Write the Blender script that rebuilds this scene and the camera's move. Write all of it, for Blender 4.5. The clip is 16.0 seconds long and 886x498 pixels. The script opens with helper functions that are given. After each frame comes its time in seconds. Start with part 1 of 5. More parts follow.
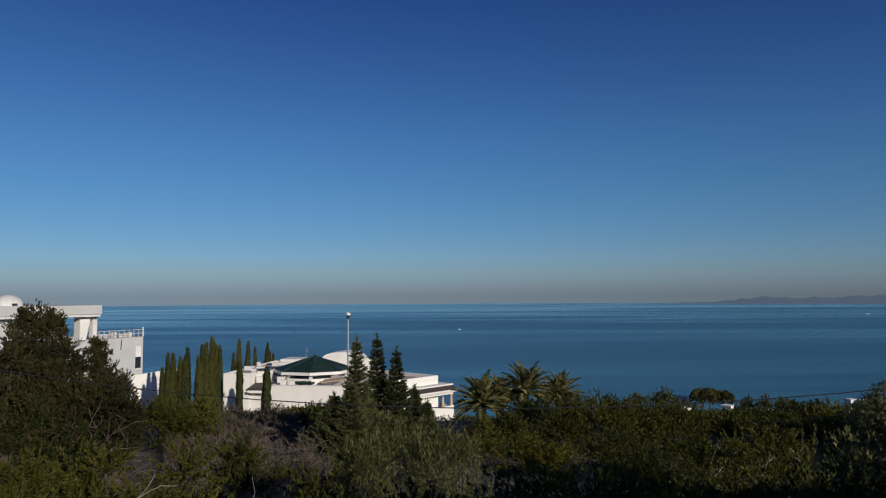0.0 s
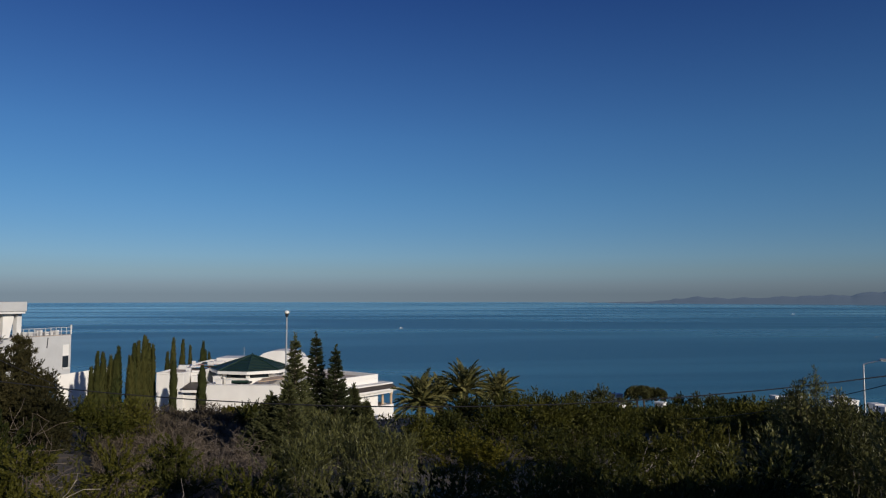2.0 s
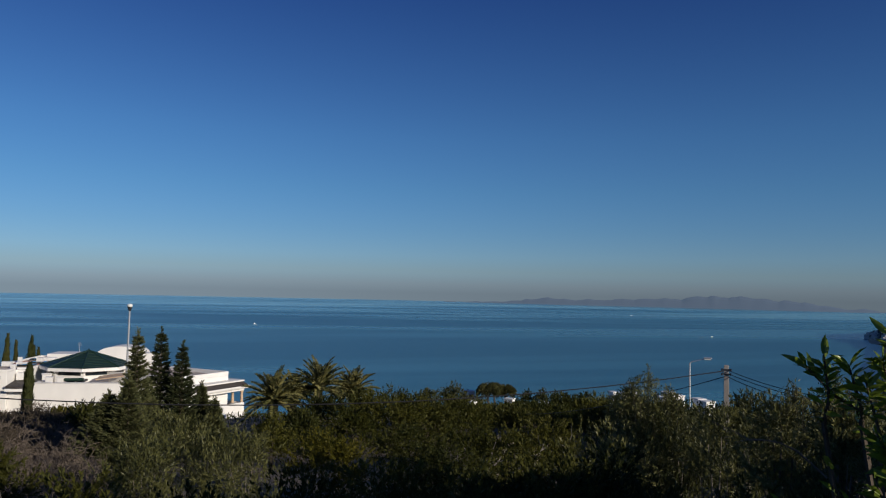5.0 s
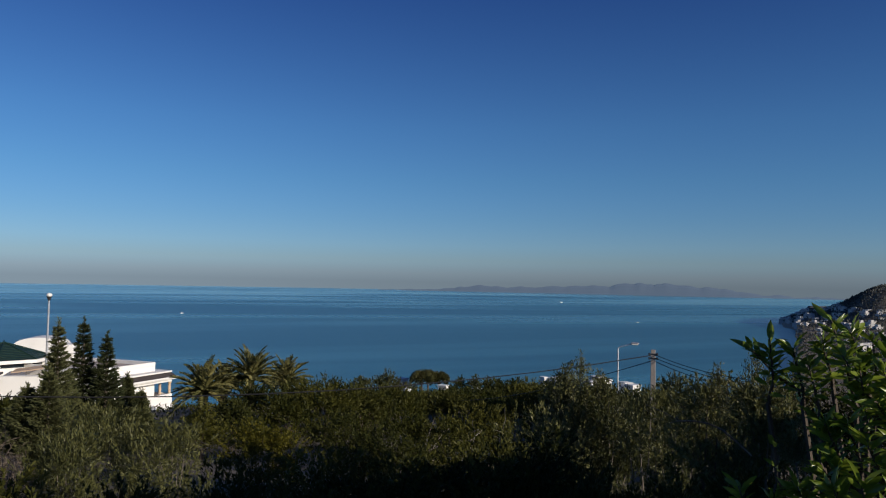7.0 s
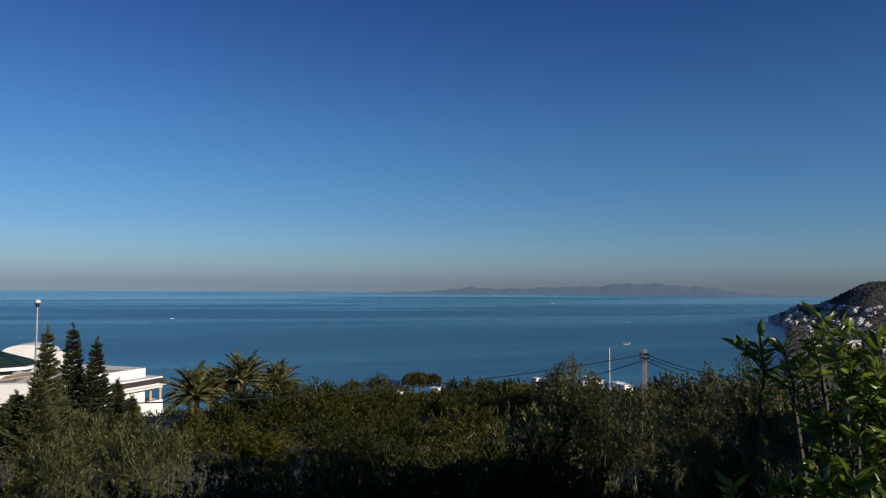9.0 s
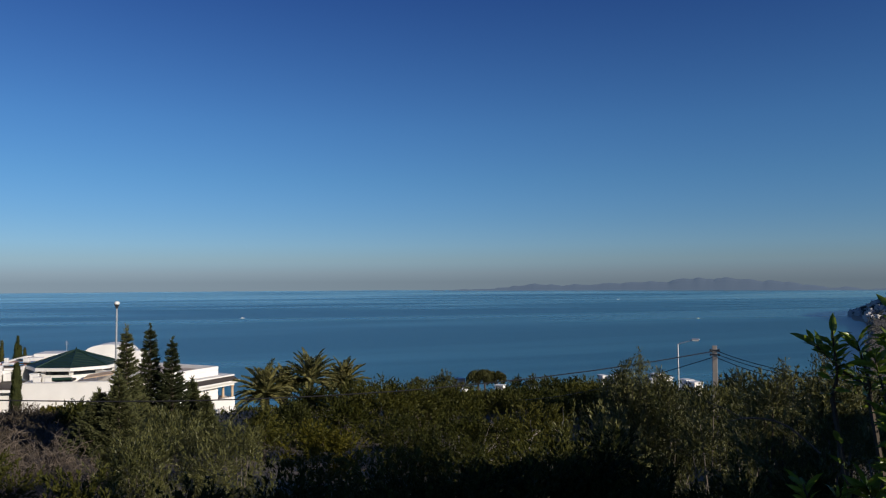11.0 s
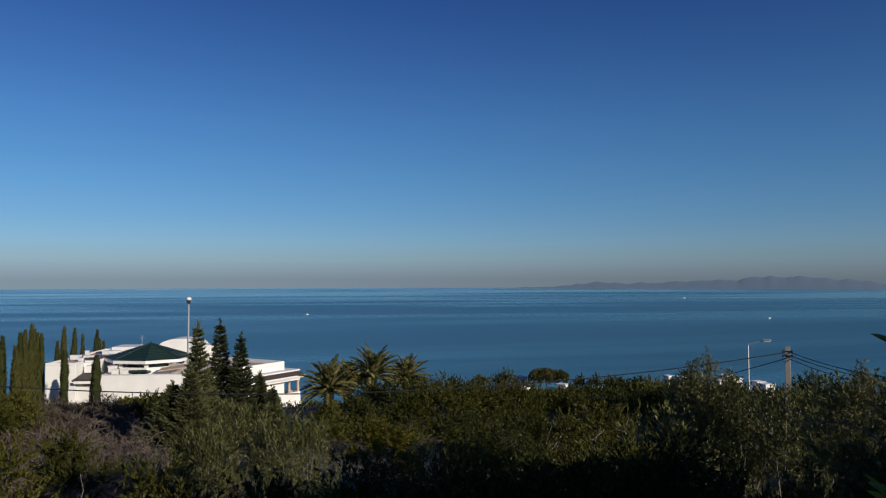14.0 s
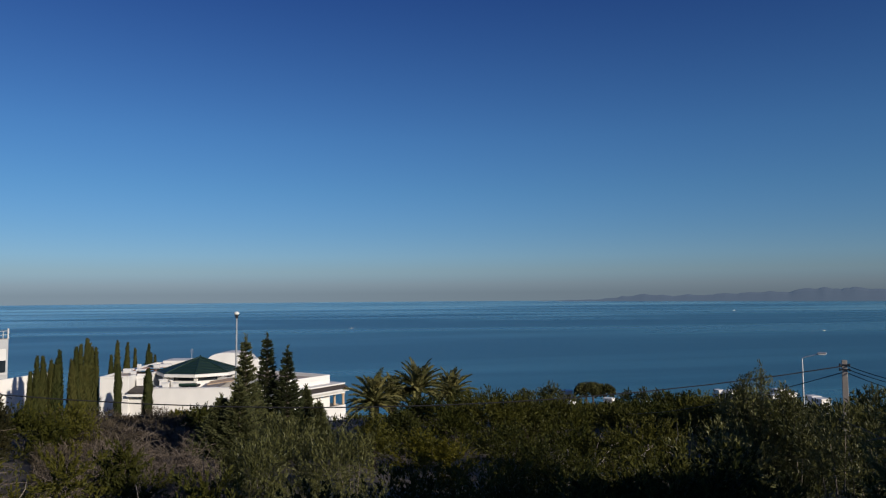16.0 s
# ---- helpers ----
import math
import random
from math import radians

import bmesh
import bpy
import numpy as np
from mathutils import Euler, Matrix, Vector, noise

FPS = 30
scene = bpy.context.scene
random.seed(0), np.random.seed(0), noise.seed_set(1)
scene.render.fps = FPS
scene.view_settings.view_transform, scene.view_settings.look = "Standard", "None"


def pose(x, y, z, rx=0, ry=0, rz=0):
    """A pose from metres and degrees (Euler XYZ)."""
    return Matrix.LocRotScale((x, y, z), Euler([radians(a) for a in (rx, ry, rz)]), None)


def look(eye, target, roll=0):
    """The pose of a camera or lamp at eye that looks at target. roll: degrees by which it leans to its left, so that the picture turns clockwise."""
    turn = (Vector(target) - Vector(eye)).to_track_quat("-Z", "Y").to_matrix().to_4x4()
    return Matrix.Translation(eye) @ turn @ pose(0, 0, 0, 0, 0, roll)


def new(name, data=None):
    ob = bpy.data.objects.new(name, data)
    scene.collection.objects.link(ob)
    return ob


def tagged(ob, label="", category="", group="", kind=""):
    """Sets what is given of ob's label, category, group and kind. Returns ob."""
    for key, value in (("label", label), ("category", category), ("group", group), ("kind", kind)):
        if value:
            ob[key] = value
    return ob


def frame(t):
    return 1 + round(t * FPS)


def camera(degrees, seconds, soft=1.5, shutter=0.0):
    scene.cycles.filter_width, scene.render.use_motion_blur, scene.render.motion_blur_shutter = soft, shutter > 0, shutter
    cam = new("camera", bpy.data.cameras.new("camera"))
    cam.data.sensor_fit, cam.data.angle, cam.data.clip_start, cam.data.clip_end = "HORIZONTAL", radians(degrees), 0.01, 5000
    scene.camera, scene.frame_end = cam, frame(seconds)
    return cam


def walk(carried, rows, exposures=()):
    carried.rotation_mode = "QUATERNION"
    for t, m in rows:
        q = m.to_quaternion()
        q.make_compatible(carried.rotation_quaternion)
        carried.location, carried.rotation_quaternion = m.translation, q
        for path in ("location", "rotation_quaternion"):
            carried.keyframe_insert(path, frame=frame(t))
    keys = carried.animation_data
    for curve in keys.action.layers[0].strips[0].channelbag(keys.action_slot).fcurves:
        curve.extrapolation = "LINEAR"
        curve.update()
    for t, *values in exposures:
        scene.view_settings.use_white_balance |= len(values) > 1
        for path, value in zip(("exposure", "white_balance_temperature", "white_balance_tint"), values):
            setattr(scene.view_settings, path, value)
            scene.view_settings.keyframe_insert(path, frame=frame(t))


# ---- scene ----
# Sea level is z = 0; the camera looks out from a hillside 55 m above it. y points out to sea, x to the right.
EYE = 55.0
cam = camera(63.08, 16.0, soft=1.15)
# seconds, x, y, z, tilt, roll, yaw
PATH = [
    (0.0, -0.131, 0.000, 55.0, 93.689, 0.300, -0.000),
    (0.5, -0.152, 0.000, 55.0, 93.654, 0.223, -1.453),
    (1.0, -0.119, 0.001, 55.0, 93.547, 0.012, -2.542),
    (1.5, -0.116, 0.001, 55.0, 93.449, 0.154, -3.549),
    (2.0, -0.062, 0.002, 55.0, 93.569, -0.053, -4.624),
    (2.5, -0.004, 0.003, 55.0, 93.761, 0.024, -5.654),
    (3.0, 0.055, 0.005, 55.0, 93.804, -0.081, -6.768),
    (3.5, 0.057, 0.007, 55.0, 93.773, -0.491, -8.383),
    (4.0, 0.046, 0.011, 55.0, 93.809, -0.593, -10.242),
    (4.5, -0.023, 0.018, 55.0, 93.746, -0.842, -13.063),
    (5.0, -0.053, 0.026, 55.0, 93.493, -1.282, -15.812),
    (7.5, -0.156, 0.050, 55.0, 92.562, -0.906, -21.771),
    (8.0, -0.154, 0.052, 55.0, 92.743, -0.784, -22.278),
    (10.5, -0.141, 0.037, 55.0, 92.731, 0.198, -18.602),
    (11.0, -0.141, 0.030, 55.0, 92.614, 0.266, -16.808),
    (11.5, -0.146, 0.025, 55.0, 92.429, 0.275, -15.230),
    (12.0, -0.161, 0.020, 55.0, 92.293, 0.246, -13.824),
    (12.5, -0.148, 0.018, 55.0, 92.106, 0.101, -13.125),
    (13.0, -0.164, 0.017, 55.0, 92.138, 0.202, -12.779),
    (13.5, -0.169, 0.016, 55.0, 92.328, 0.149, -12.386),
    (14.0, -0.161, 0.015, 55.0, 92.434, 0.060, -11.926),
    (14.5, -0.161, 0.014, 55.0, 92.591, 0.042, -11.430),
    (15.0, -0.155, 0.012, 55.0, 92.972, 0.051, -10.674),
    (15.5, -0.221, 0.010, 55.0, 93.320, -0.008, -9.762),
    (16.0, -0.201, 0.008, 55.0, 93.504, 0.397, -8.506),
]
walk(cam, [(t, pose(x, y, z, a, b, c)) for t, x, y, z, a, b, c in PATH], exposures=[(0.0, -0.22), (3.5, -0.16), (5.2, -0.02), (7.5, 0.13), (10.5, 0.12), (13.0, 0.08), (16.0, -0.05)])

# ---- world, sun ----
SUN_AZ, SUN_EL = 146.0, 17.0          # clockwise from +y, above the horizon
world = bpy.data.worlds.new("world")
scene.world = world
world.use_nodes = True
wn, wl = world.node_tree.nodes, world.node_tree.links
wn.clear()
w_out, w_bg = wn.new("ShaderNodeOutputWorld"), wn.new("ShaderNodeBackground")
sky = wn.new("ShaderNodeTexSky")
sky.sky_type, sky.sun_disc = "NISHITA", False
sky.sun_elevation, sky.sun_rotation = radians(SUN_EL), radians(SUN_AZ)
sky.altitude, sky.air_density, sky.dust_density, sky.ozone_density = 60.0, 1.0, 0.3, 3.0
coord, split, lift, join = (wn.new("ShaderNodeTexCoord"), wn.new("ShaderNodeSeparateXYZ"),
                            wn.new("ShaderNodeMath"), wn.new("ShaderNodeCombineXYZ"))
lift.operation = "MAXIMUM"
lift.inputs[1].default_value = 0.03
wl.new(coord.outputs["Generated"], split.inputs[0])
wl.new(split.outputs[2], lift.inputs[0])
wl.new(split.outputs[0], join.inputs[0])
wl.new(split.outputs[1], join.inputs[1])
wl.new(lift.outputs[0], join.inputs[2])
wl.new(join.outputs[0], sky.inputs[0])
# the haze that lies on the sea's horizon, and the deepening blue above it
ramp = wn.new("ShaderNodeValToRGB")
wl.new(split.outputs[2], ramp.inputs[0])
tint = wn.new("ShaderNodeMix")
tint.data_type, tint.blend_type = "RGBA", "MULTIPLY"
tint.inputs[0].default_value = 1.0
SKY_STOPS = [(0.0, (0.31, 0.36, 0.56)), (0.012, (0.37, 0.435, 0.67)), (0.026, (0.40, 0.53, 0.83)), (0.05, (0.40, 0.57, 0.88)), (0.085, (0.36, 0.555, 0.84)), (0.14, (0.325, 0.55, 0.81)), (0.21, (0.295, 0.52, 0.795)), (0.42, (0.162, 0.30, 0.64))]
for i, (at, rgb) in enumerate(SKY_STOPS):
    stop = ramp.color_ramp.elements[i] if i < 2 else ramp.color_ramp.elements.new(at)
    stop.position, stop.color = at, (*rgb, 1)
wl.new(sky.outputs[0], tint.inputs[6])
wl.new(ramp.outputs[0], tint.inputs[7])
wl.new(tint.outputs[2], w_bg.inputs[0])
w_bg.inputs[1].default_value = 0.10
wl.new(w_bg.outputs[0], w_out.inputs[0])

sun = new("sun", bpy.data.lights.new("sun", "SUN"))
sun.data.energy, sun.data.angle, sun.data.color = 4.2, radians(0.55), (1.0, 0.90, 0.77)
sun_way = Vector((math.sin(radians(SUN_AZ)) * math.cos(radians(SUN_EL)), math.cos(radians(SUN_AZ)) * math.cos(radians(SUN_EL)), math.sin(radians(SUN_EL))))
sun.matrix_world = look(sun_way * 100 + Vector((0, 0, EYE)), (0, 0, EYE))


# ---- materials ----
def material(name, rgb, rough=0.7, vary=0.15, scale=3.0, fine=40.0, bump=0.15, metal=0.0, coord_kind="Object"):
    """Two scales of tone, with a fine relief."""
    m = bpy.data.materials.new(name)
    m.use_nodes = True
    n, l = m.node_tree.nodes, m.node_tree.links
    b = n["Principled BSDF"]
    b.inputs["Roughness"].default_value, b.inputs["Metallic"].default_value = rough, metal
    tc, big, small = n.new("ShaderNodeTexCoord"), n.new("ShaderNodeTexNoise"), n.new("ShaderNodeTexNoise")
    big.inputs["Scale"].default_value, big.inputs["Detail"].default_value = scale, 5
    small.inputs["Scale"].default_value, small.inputs["Detail"].default_value = fine, 4
    for t in (big, small):
        l.new(tc.outputs[coord_kind], t.inputs["Vector"])
    add = n.new("ShaderNodeMath")
    add.operation = "MULTIPLY_ADD"
    l.new(small.outputs[0], add.inputs[0])
    add.inputs[1].default_value = 0.5
    l.new(big.outputs[0], add.inputs[2])
    rng = n.new("ShaderNodeMapRange")
    rng.inputs[1].default_value, rng.inputs[2].default_value = 0.5, 1.0
    rng.inputs[3].default_value, rng.inputs[4].default_value = 1 - vary, 1 + vary * 0.6
    l.new(add.outputs[0], rng.inputs[0])
    mul = n.new("ShaderNodeMix")
    mul.data_type, mul.blend_type = "RGBA", "MULTIPLY"
    mul.inputs[0].default_value = 1.0
    mul.inputs[6].default_value = (*rgb, 1)
    l.new(rng.outputs[0], mul.inputs[7])
    l.new(mul.outputs[2], b.inputs["Base Color"])
    if bump:
        bp = n.new("ShaderNodeBump")
        bp.inputs["Strength"].default_value, bp.inputs["Distance"].default_value = bump, 0.02
        l.new(small.outputs[0], bp.inputs["Height"])
        l.new(bp.outputs[0], b.inputs["Normal"])
    return m


def leaf_material(name, dark, light, rough=0.55, through_light=0.18, gloss=0.12):
    """Leaves that differ one by one and plant by plant, with some light passing through them."""
    m = bpy.data.materials.new(name)
    m.use_nodes = True
    n, l = m.node_tree.nodes, m.node_tree.links
    b, out = n["Principled BSDF"], n["Material Output"]
    b.inputs["Roughness"].default_value, b.inputs["Specular IOR Level"].default_value = rough, gloss
    geo, info, mix = n.new("ShaderNodeNewGeometry"), n.new("ShaderNodeObjectInfo"), n.new("ShaderNodeMix")
    tc, blot = n.new("ShaderNodeTexCoord"), n.new("ShaderNodeTexNoise")
    blot.inputs["Scale"].default_value = 1.1
    l.new(tc.outputs["Object"], blot.inputs["Vector"])
    a1, a2 = n.new("ShaderNodeMath"), n.new("ShaderNodeMath")
    a1.operation = a2.operation = "MULTIPLY_ADD"
    l.new(geo.outputs["Random Per Island"], a1.inputs[0])
    a1.inputs[1].default_value = 0.30
    l.new(blot.outputs[0], a1.inputs[2])
    l.new(info.outputs["Random"], a2.inputs[0])
    a2.inputs[1].default_value = 0.60
    l.new(a1.outputs[0], a2.inputs[2])
    rng = n.new("ShaderNodeMapRange")
    rng.inputs[1].default_value, rng.inputs[2].default_value = 0.48, 1.28
    l.new(a2.outputs[0], rng.inputs[0])
    mix.data_type = "RGBA"
    mix.inputs[6].default_value, mix.inputs[7].default_value = (*dark, 1), (*light, 1)
    l.new(rng.outputs[0], mix.inputs[0])
    l.new(mix.outputs[2], b.inputs["Base Color"])
    tr, ms = n.new("ShaderNodeBsdfTranslucent"), n.new("ShaderNodeMixShader")
    l.new(mix.outputs[2], tr.inputs[0])
    ms.inputs[0].default_value = through_light
    l.new(b.outputs[0], ms.inputs[1])
    l.new(tr.outputs[0], ms.inputs[2])
    l.new(ms.outputs[0], out.inputs[0])
    return m


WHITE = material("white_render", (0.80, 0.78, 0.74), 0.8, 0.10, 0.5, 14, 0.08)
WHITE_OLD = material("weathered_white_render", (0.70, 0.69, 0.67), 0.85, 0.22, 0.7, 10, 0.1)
# white render darkened in colour to stand in for weak grazing sun
WHITE_DIMMED = material("dimmed_white_render", (0.51, 0.515, 0.515), 0.85, 0.14, 0.6, 12, 0.1)
TOWN_WHITE = material("far_town_render", (0.50, 0.48, 0.46), 0.85, 0.25, 0.08, 0.6, 0.0)
ROOF_SCREED = material("roof_screed", (0.42, 0.36, 0.31), 0.9, 0.3, 0.8, 12, 0.2)
GREEN_TILE = material("green_glazed_tile", (0.012, 0.036, 0.024), 0.5, 0.35, 2.0, 20, 0.2)
DARK_TILE = material("dark_roof_tile", (0.055, 0.045, 0.040), 0.6, 0.35, 2.0, 18, 0.3)
TERRACOTTA = material("terracotta_edging", (0.36, 0.15, 0.09), 0.8, 0.3, 3, 30, 0.2)
GLASS = material("window_glass", (0.02, 0.028, 0.035), 0.06, 0.2, 0.8, 3, 0.0)
STONE_COLUMN = material("sandstone_column", (0.55, 0.40, 0.27), 0.8, 0.2, 2, 25, 0.2)
GALVANISED = material("galvanised_steel", (0.55, 0.56, 0.57), 0.45, 0.15, 2, 30, 0.05, metal=0.7)
LAMP_WHITE = material("lamp_globe", (0.75, 0.75, 0.72), 0.3, 0.05, 3, 20, 0.0)
DARK_METAL = material("dark_metal", (0.05, 0.05, 0.055), 0.5, 0.2, 4, 30, 0.05, metal=0.5)
CONCRETE = material("concrete_pole", (0.30, 0.27, 0.24), 0.9, 0.25, 1.5, 20, 0.25)
CABLE = material("black_cable", (0.015, 0.015, 0.016), 0.6, 0.2, 2, 20, 0.0)
BARK = material("bark", (0.075, 0.058, 0.043), 0.9, 0.4, 3, 25, 0.5)
OLIVE_BARK = material("olive_bark", (0.16, 0.135, 0.11), 0.9, 0.35, 3, 25, 0.4)
PALE_BARK = material("pale_dead_wood", (0.30, 0.26, 0.22), 0.9, 0.3, 4, 30, 0.4)
DRY_TWIG = material("dry_twigs", (0.125, 0.098, 0.074), 0.9, 0.35, 2, 20, 0.2)
SOIL = material("dry_hillside_soil", (0.135, 0.108, 0.075), 0.95, 0.5, 0.15, 2.5, 0.5)


def shore_soil(m):
    """Sand where the hillside meets the water."""
    n, l = m.node_tree.nodes, m.node_tree.links
    b = n["Principled BSDF"]
    old = b.inputs["Base Color"].links[0].from_socket
    tc, sep, sand_line, mix = n.new("ShaderNodeTexCoord"), n.new("ShaderNodeSeparateXYZ"), n.new("ShaderNodeMapRange"), n.new("ShaderNodeMix")
    l.new(tc.outputs["Object"], sep.inputs[0])
    l.new(sep.outputs[2], sand_line.inputs[0])
    sand_line.inputs[1].default_value, sand_line.inputs[2].default_value = 5.4, 4.9
    mix.data_type = "RGBA"
    mix.inputs[7].default_value = (0.36, 0.27, 0.19, 1)
    l.new(sand_line.outputs[0], mix.inputs[0])
    l.new(old, mix.inputs[6])
    l.new(mix.outputs[2], b.inputs["Base Color"])


shore_soil(SOIL)
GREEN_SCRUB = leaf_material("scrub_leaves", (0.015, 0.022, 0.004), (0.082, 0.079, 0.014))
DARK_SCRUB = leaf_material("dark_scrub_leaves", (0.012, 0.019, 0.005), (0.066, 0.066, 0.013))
YELLOW_SCRUB = leaf_material("yellowing_leaves", (0.024, 0.032, 0.005), (0.14, 0.118, 0.014))
OLIVE_LEAF = leaf_material("olive_leaves", (0.020, 0.027, 0.008), (0.140, 0.138, 0.046), 0.48, 0.16, 0.25)
CITRUS_LEAF = leaf_material("citrus_leaves", (0.070, 0.120, 0.012), (0.36, 0.43, 0.055), 0.30, 0.38, 0.35)
CONIFER_LEAF = leaf_material("conifer_needles", (0.026, 0.036, 0.015), (0.095, 0.100, 0.040), 0.6, 0.1)
CYPRESS_LEAF = leaf_material("cypress_needles", (0.016, 0.026, 0.010), (0.055, 0.062, 0.020), 0.7, 0.1)
TALL_CYPRESS_LEAF = leaf_material("tall_cypress_sprays", (0.030, 0.040, 0.012), (0.085, 0.082, 0.024), 0.7, 0.1)
BROWN_CONIFER = leaf_material("brownish_conifer_needles", (0.015, 0.016, 0.006), (0.054, 0.046, 0.017), 0.7, 0.1)
# leaf colours greyed to imitate the haze in front of the cape
HAZE_SCRUB = leaf_material("haze_greyed_maquis", (0.050, 0.054, 0.050), (0.105, 0.105, 0.090))
PINE_LEAF = leaf_material("pine_needles", (0.032, 0.038, 0.014), (0.085, 0.084, 0.030), 0.6, 0.1)
DRY_LEAF = leaf_material("withered_stalks", (0.050, 0.042, 0.030), (0.130, 0.105, 0.075))
PALM_LEAF = leaf_material("palm_leaflets", (0.045, 0.055, 0.018), (0.23, 0.21, 0.080), 0.45, 0.2)


# ---- mesh helpers ----
def mesh_object(name, verts, faces, mat, parent=None, smooth=False, label=""):
    me = bpy.data.meshes.new(name)
    me.from_pydata(verts, [], faces)
    if smooth:
        me.polygons.foreach_set("use_smooth", [True] * len(me.polygons))
    me.materials.append(mat)
    ob = new(name, me)
    ob.parent = parent
    return tagged(ob, label)


def part(name, bm, mat, parent=None, label="", smooth=False):
    me = bpy.data.meshes.new(name)
    bm.to_mesh(me)
    bm.free()
    if smooth:
        me.polygons.foreach_set("use_smooth", [True] * len(me.polygons))
    me.materials.append(mat)
    ob = new(name, me)
    ob.parent = parent
    return tagged(ob, label)


def thing(name, m, label, category, group="", kind=""):
    ob = new(name)
    ob.matrix_world = m
    return tagged(ob, label, category, group, kind)


def add_box(bm, x0, x1, y0, y1, z0, z1, bevel=0.0):
    r = bmesh.ops.create_cube(bm, size=1.0, matrix=Matrix.LocRotScale(((x0 + x1) / 2, (y0 + y1) / 2, (z0 + z1) / 2), None, (x1 - x0, y1 - y0, z1 - z0)))
    if bevel:
        edges = {e for v in r["verts"] for e in v.link_edges}
        bmesh.ops.bevel(bm, geom=list(edges), offset=bevel, segments=1, affect="EDGES")
    return bm


def box(x0, x1, y0, y1, z0, z1, bevel=0.0):
    return add_box(bmesh.new(), x0, x1, y0, y1, z0, z1, bevel)


def lathe(profile, sides=12):
    """A turned body from (radius, z) pairs."""
    bm, rings = bmesh.new(), []
    for r, z in profile:
        rings.append([bm.verts.new((r * math.cos(6.2832 * k / sides), r * math.sin(6.2832 * k / sides), z)) for k in range(sides)])
    for a, b in zip(rings, rings[1:]):
        for k in range(sides):
            bm.faces.new((a[k], a[(k + 1) % sides], b[(k + 1) % sides], b[k]))
    bm.faces.new(rings[0][::-1])
    bm.faces.new(rings[-1])
    return bm


def add_tube(bm, path, radii, sides=5):
    """A tapering limb along a path."""
    path = [Vector(p) for p in path]
    rings = []
    for i, p in enumerate(path):
        way = (path[min(i + 1, len(path) - 1)] - path[max(i - 1, 0)]).normalized()
        side = way.cross(Vector((0.31, 0.93, 0.2))).normalized()
        up = side.cross(way)
        rings.append([bm.verts.new(p + radii[i] * (math.cos(6.2832 * k / sides) * side + math.sin(6.2832 * k / sides) * up)) for k in range(sides)])
    for a, b in zip(rings, rings[1:]):
        for k in range(sides):
            bm.faces.new((a[k], a[(k + 1) % sides], b[(k + 1) % sides], b[k]))
    bm.faces.new(rings[-1])
    bm.faces.new(rings[0][::-1])
    return bm


def unit(v):
    return v / np.maximum(np.linalg.norm(v, axis=1, keepdims=True), 1e-9)


def leaves(name, at, way, length, width, mat, parent, rng, fold=0.2, label="", out=None):
    """Many small folded leaves: each a bent diamond from its stalk to its tip."""
    n = len(at)
    way = unit(way)
    facing = rng.normal(size=(n, 3)) if out is None else out + 0.38 * rng.normal(size=(n, 3))
    side = unit(np.cross(way, facing))
    up = np.cross(side, way)
    length = np.broadcast_to(np.asarray(length, float), (n,))[:, None]
    width = np.broadcast_to(np.asarray(width, float), (n,))[:, None]
    mid = at + way * length * 0.45
    v = np.empty((n, 4, 3))
    v[:, 0] = at
    v[:, 1] = mid + side * width * 0.5 + up * width * fold
    v[:, 2] = at + way * length
    v[:, 3] = mid - side * width * 0.5 + up * width * fold
    me = bpy.data.meshes.new(name)
    me.vertices.add(4 * n)
    me.vertices.foreach_set("co", v.reshape(-1))
    me.loops.add(4 * n)
    me.loops.foreach_set("vertex_index", np.arange(4 * n, dtype=np.int32))
    me.polygons.add(n)
    me.polygons.foreach_set("loop_start", np.arange(0, 4 * n, 4, dtype=np.int32))
    me.update(calc_edges=True)
    me.materials.append(mat)
    ob = new(name, me)
    ob.parent = parent
    return tagged(ob, label)


# ---- the hillside and the sea ----
def smooth_step(a, b, x):
    t = np.clip((x - a) / (b - a), 0, 1)
    return t * t * (3 - 2 * t)


def ground_z(x, y):
    """The hillside: falls from the camera towards the shore, and runs on to the cape on the right."""
    x, y = np.asarray(x, float), np.asarray(y, float)
    d = np.hypot(x, y)
    az = np.degrees(np.arctan2(x, y))
    fwd = smooth_step(125, 85, np.abs(az))
    near = 53.3 - 2.3 * (1 - np.exp(-d / 5)) - 0.118 * np.minimum(d, 120) - 0.9 * smooth_step(8, 25, d) * smooth_step(75, 55, d) + 0.05 * np.clip(-x, 0, 60) * smooth_step(20, 70, d)
    shore = 330 + 80 * smooth_step(38, 46.5, az) + 4000 * smooth_step(46.6, 48.9, az) + 500 * smooth_step(-40, -60, az)
    fall = smooth_step(70, 300, d)
    coast = near - fall * (np.clip(near, 0, 60) - 6)
    z = coast - 16 * smooth_step(-60, 20, d - shore)
    # the cape with its town
    cape = smooth_step(850, 1280, d) * smooth_step(1700, 1350, d) * smooth_step(95, 70, az)
    hill = -10 + 14 * smooth_step(45.7, 46.4, az) + 15 * smooth_step(46.4, 48.2, az) + 42 * smooth_step(48.4, 52.8, az) * smooth_step(57.5, 53.4, az)
    z = np.maximum(z, z * (1 - cape) + hill * cape)
    back = 53.3 + 0.10 * np.minimum(d, 350)
    return fwd * z + (1 - fwd) * np.where(d < 4000, back, 40)


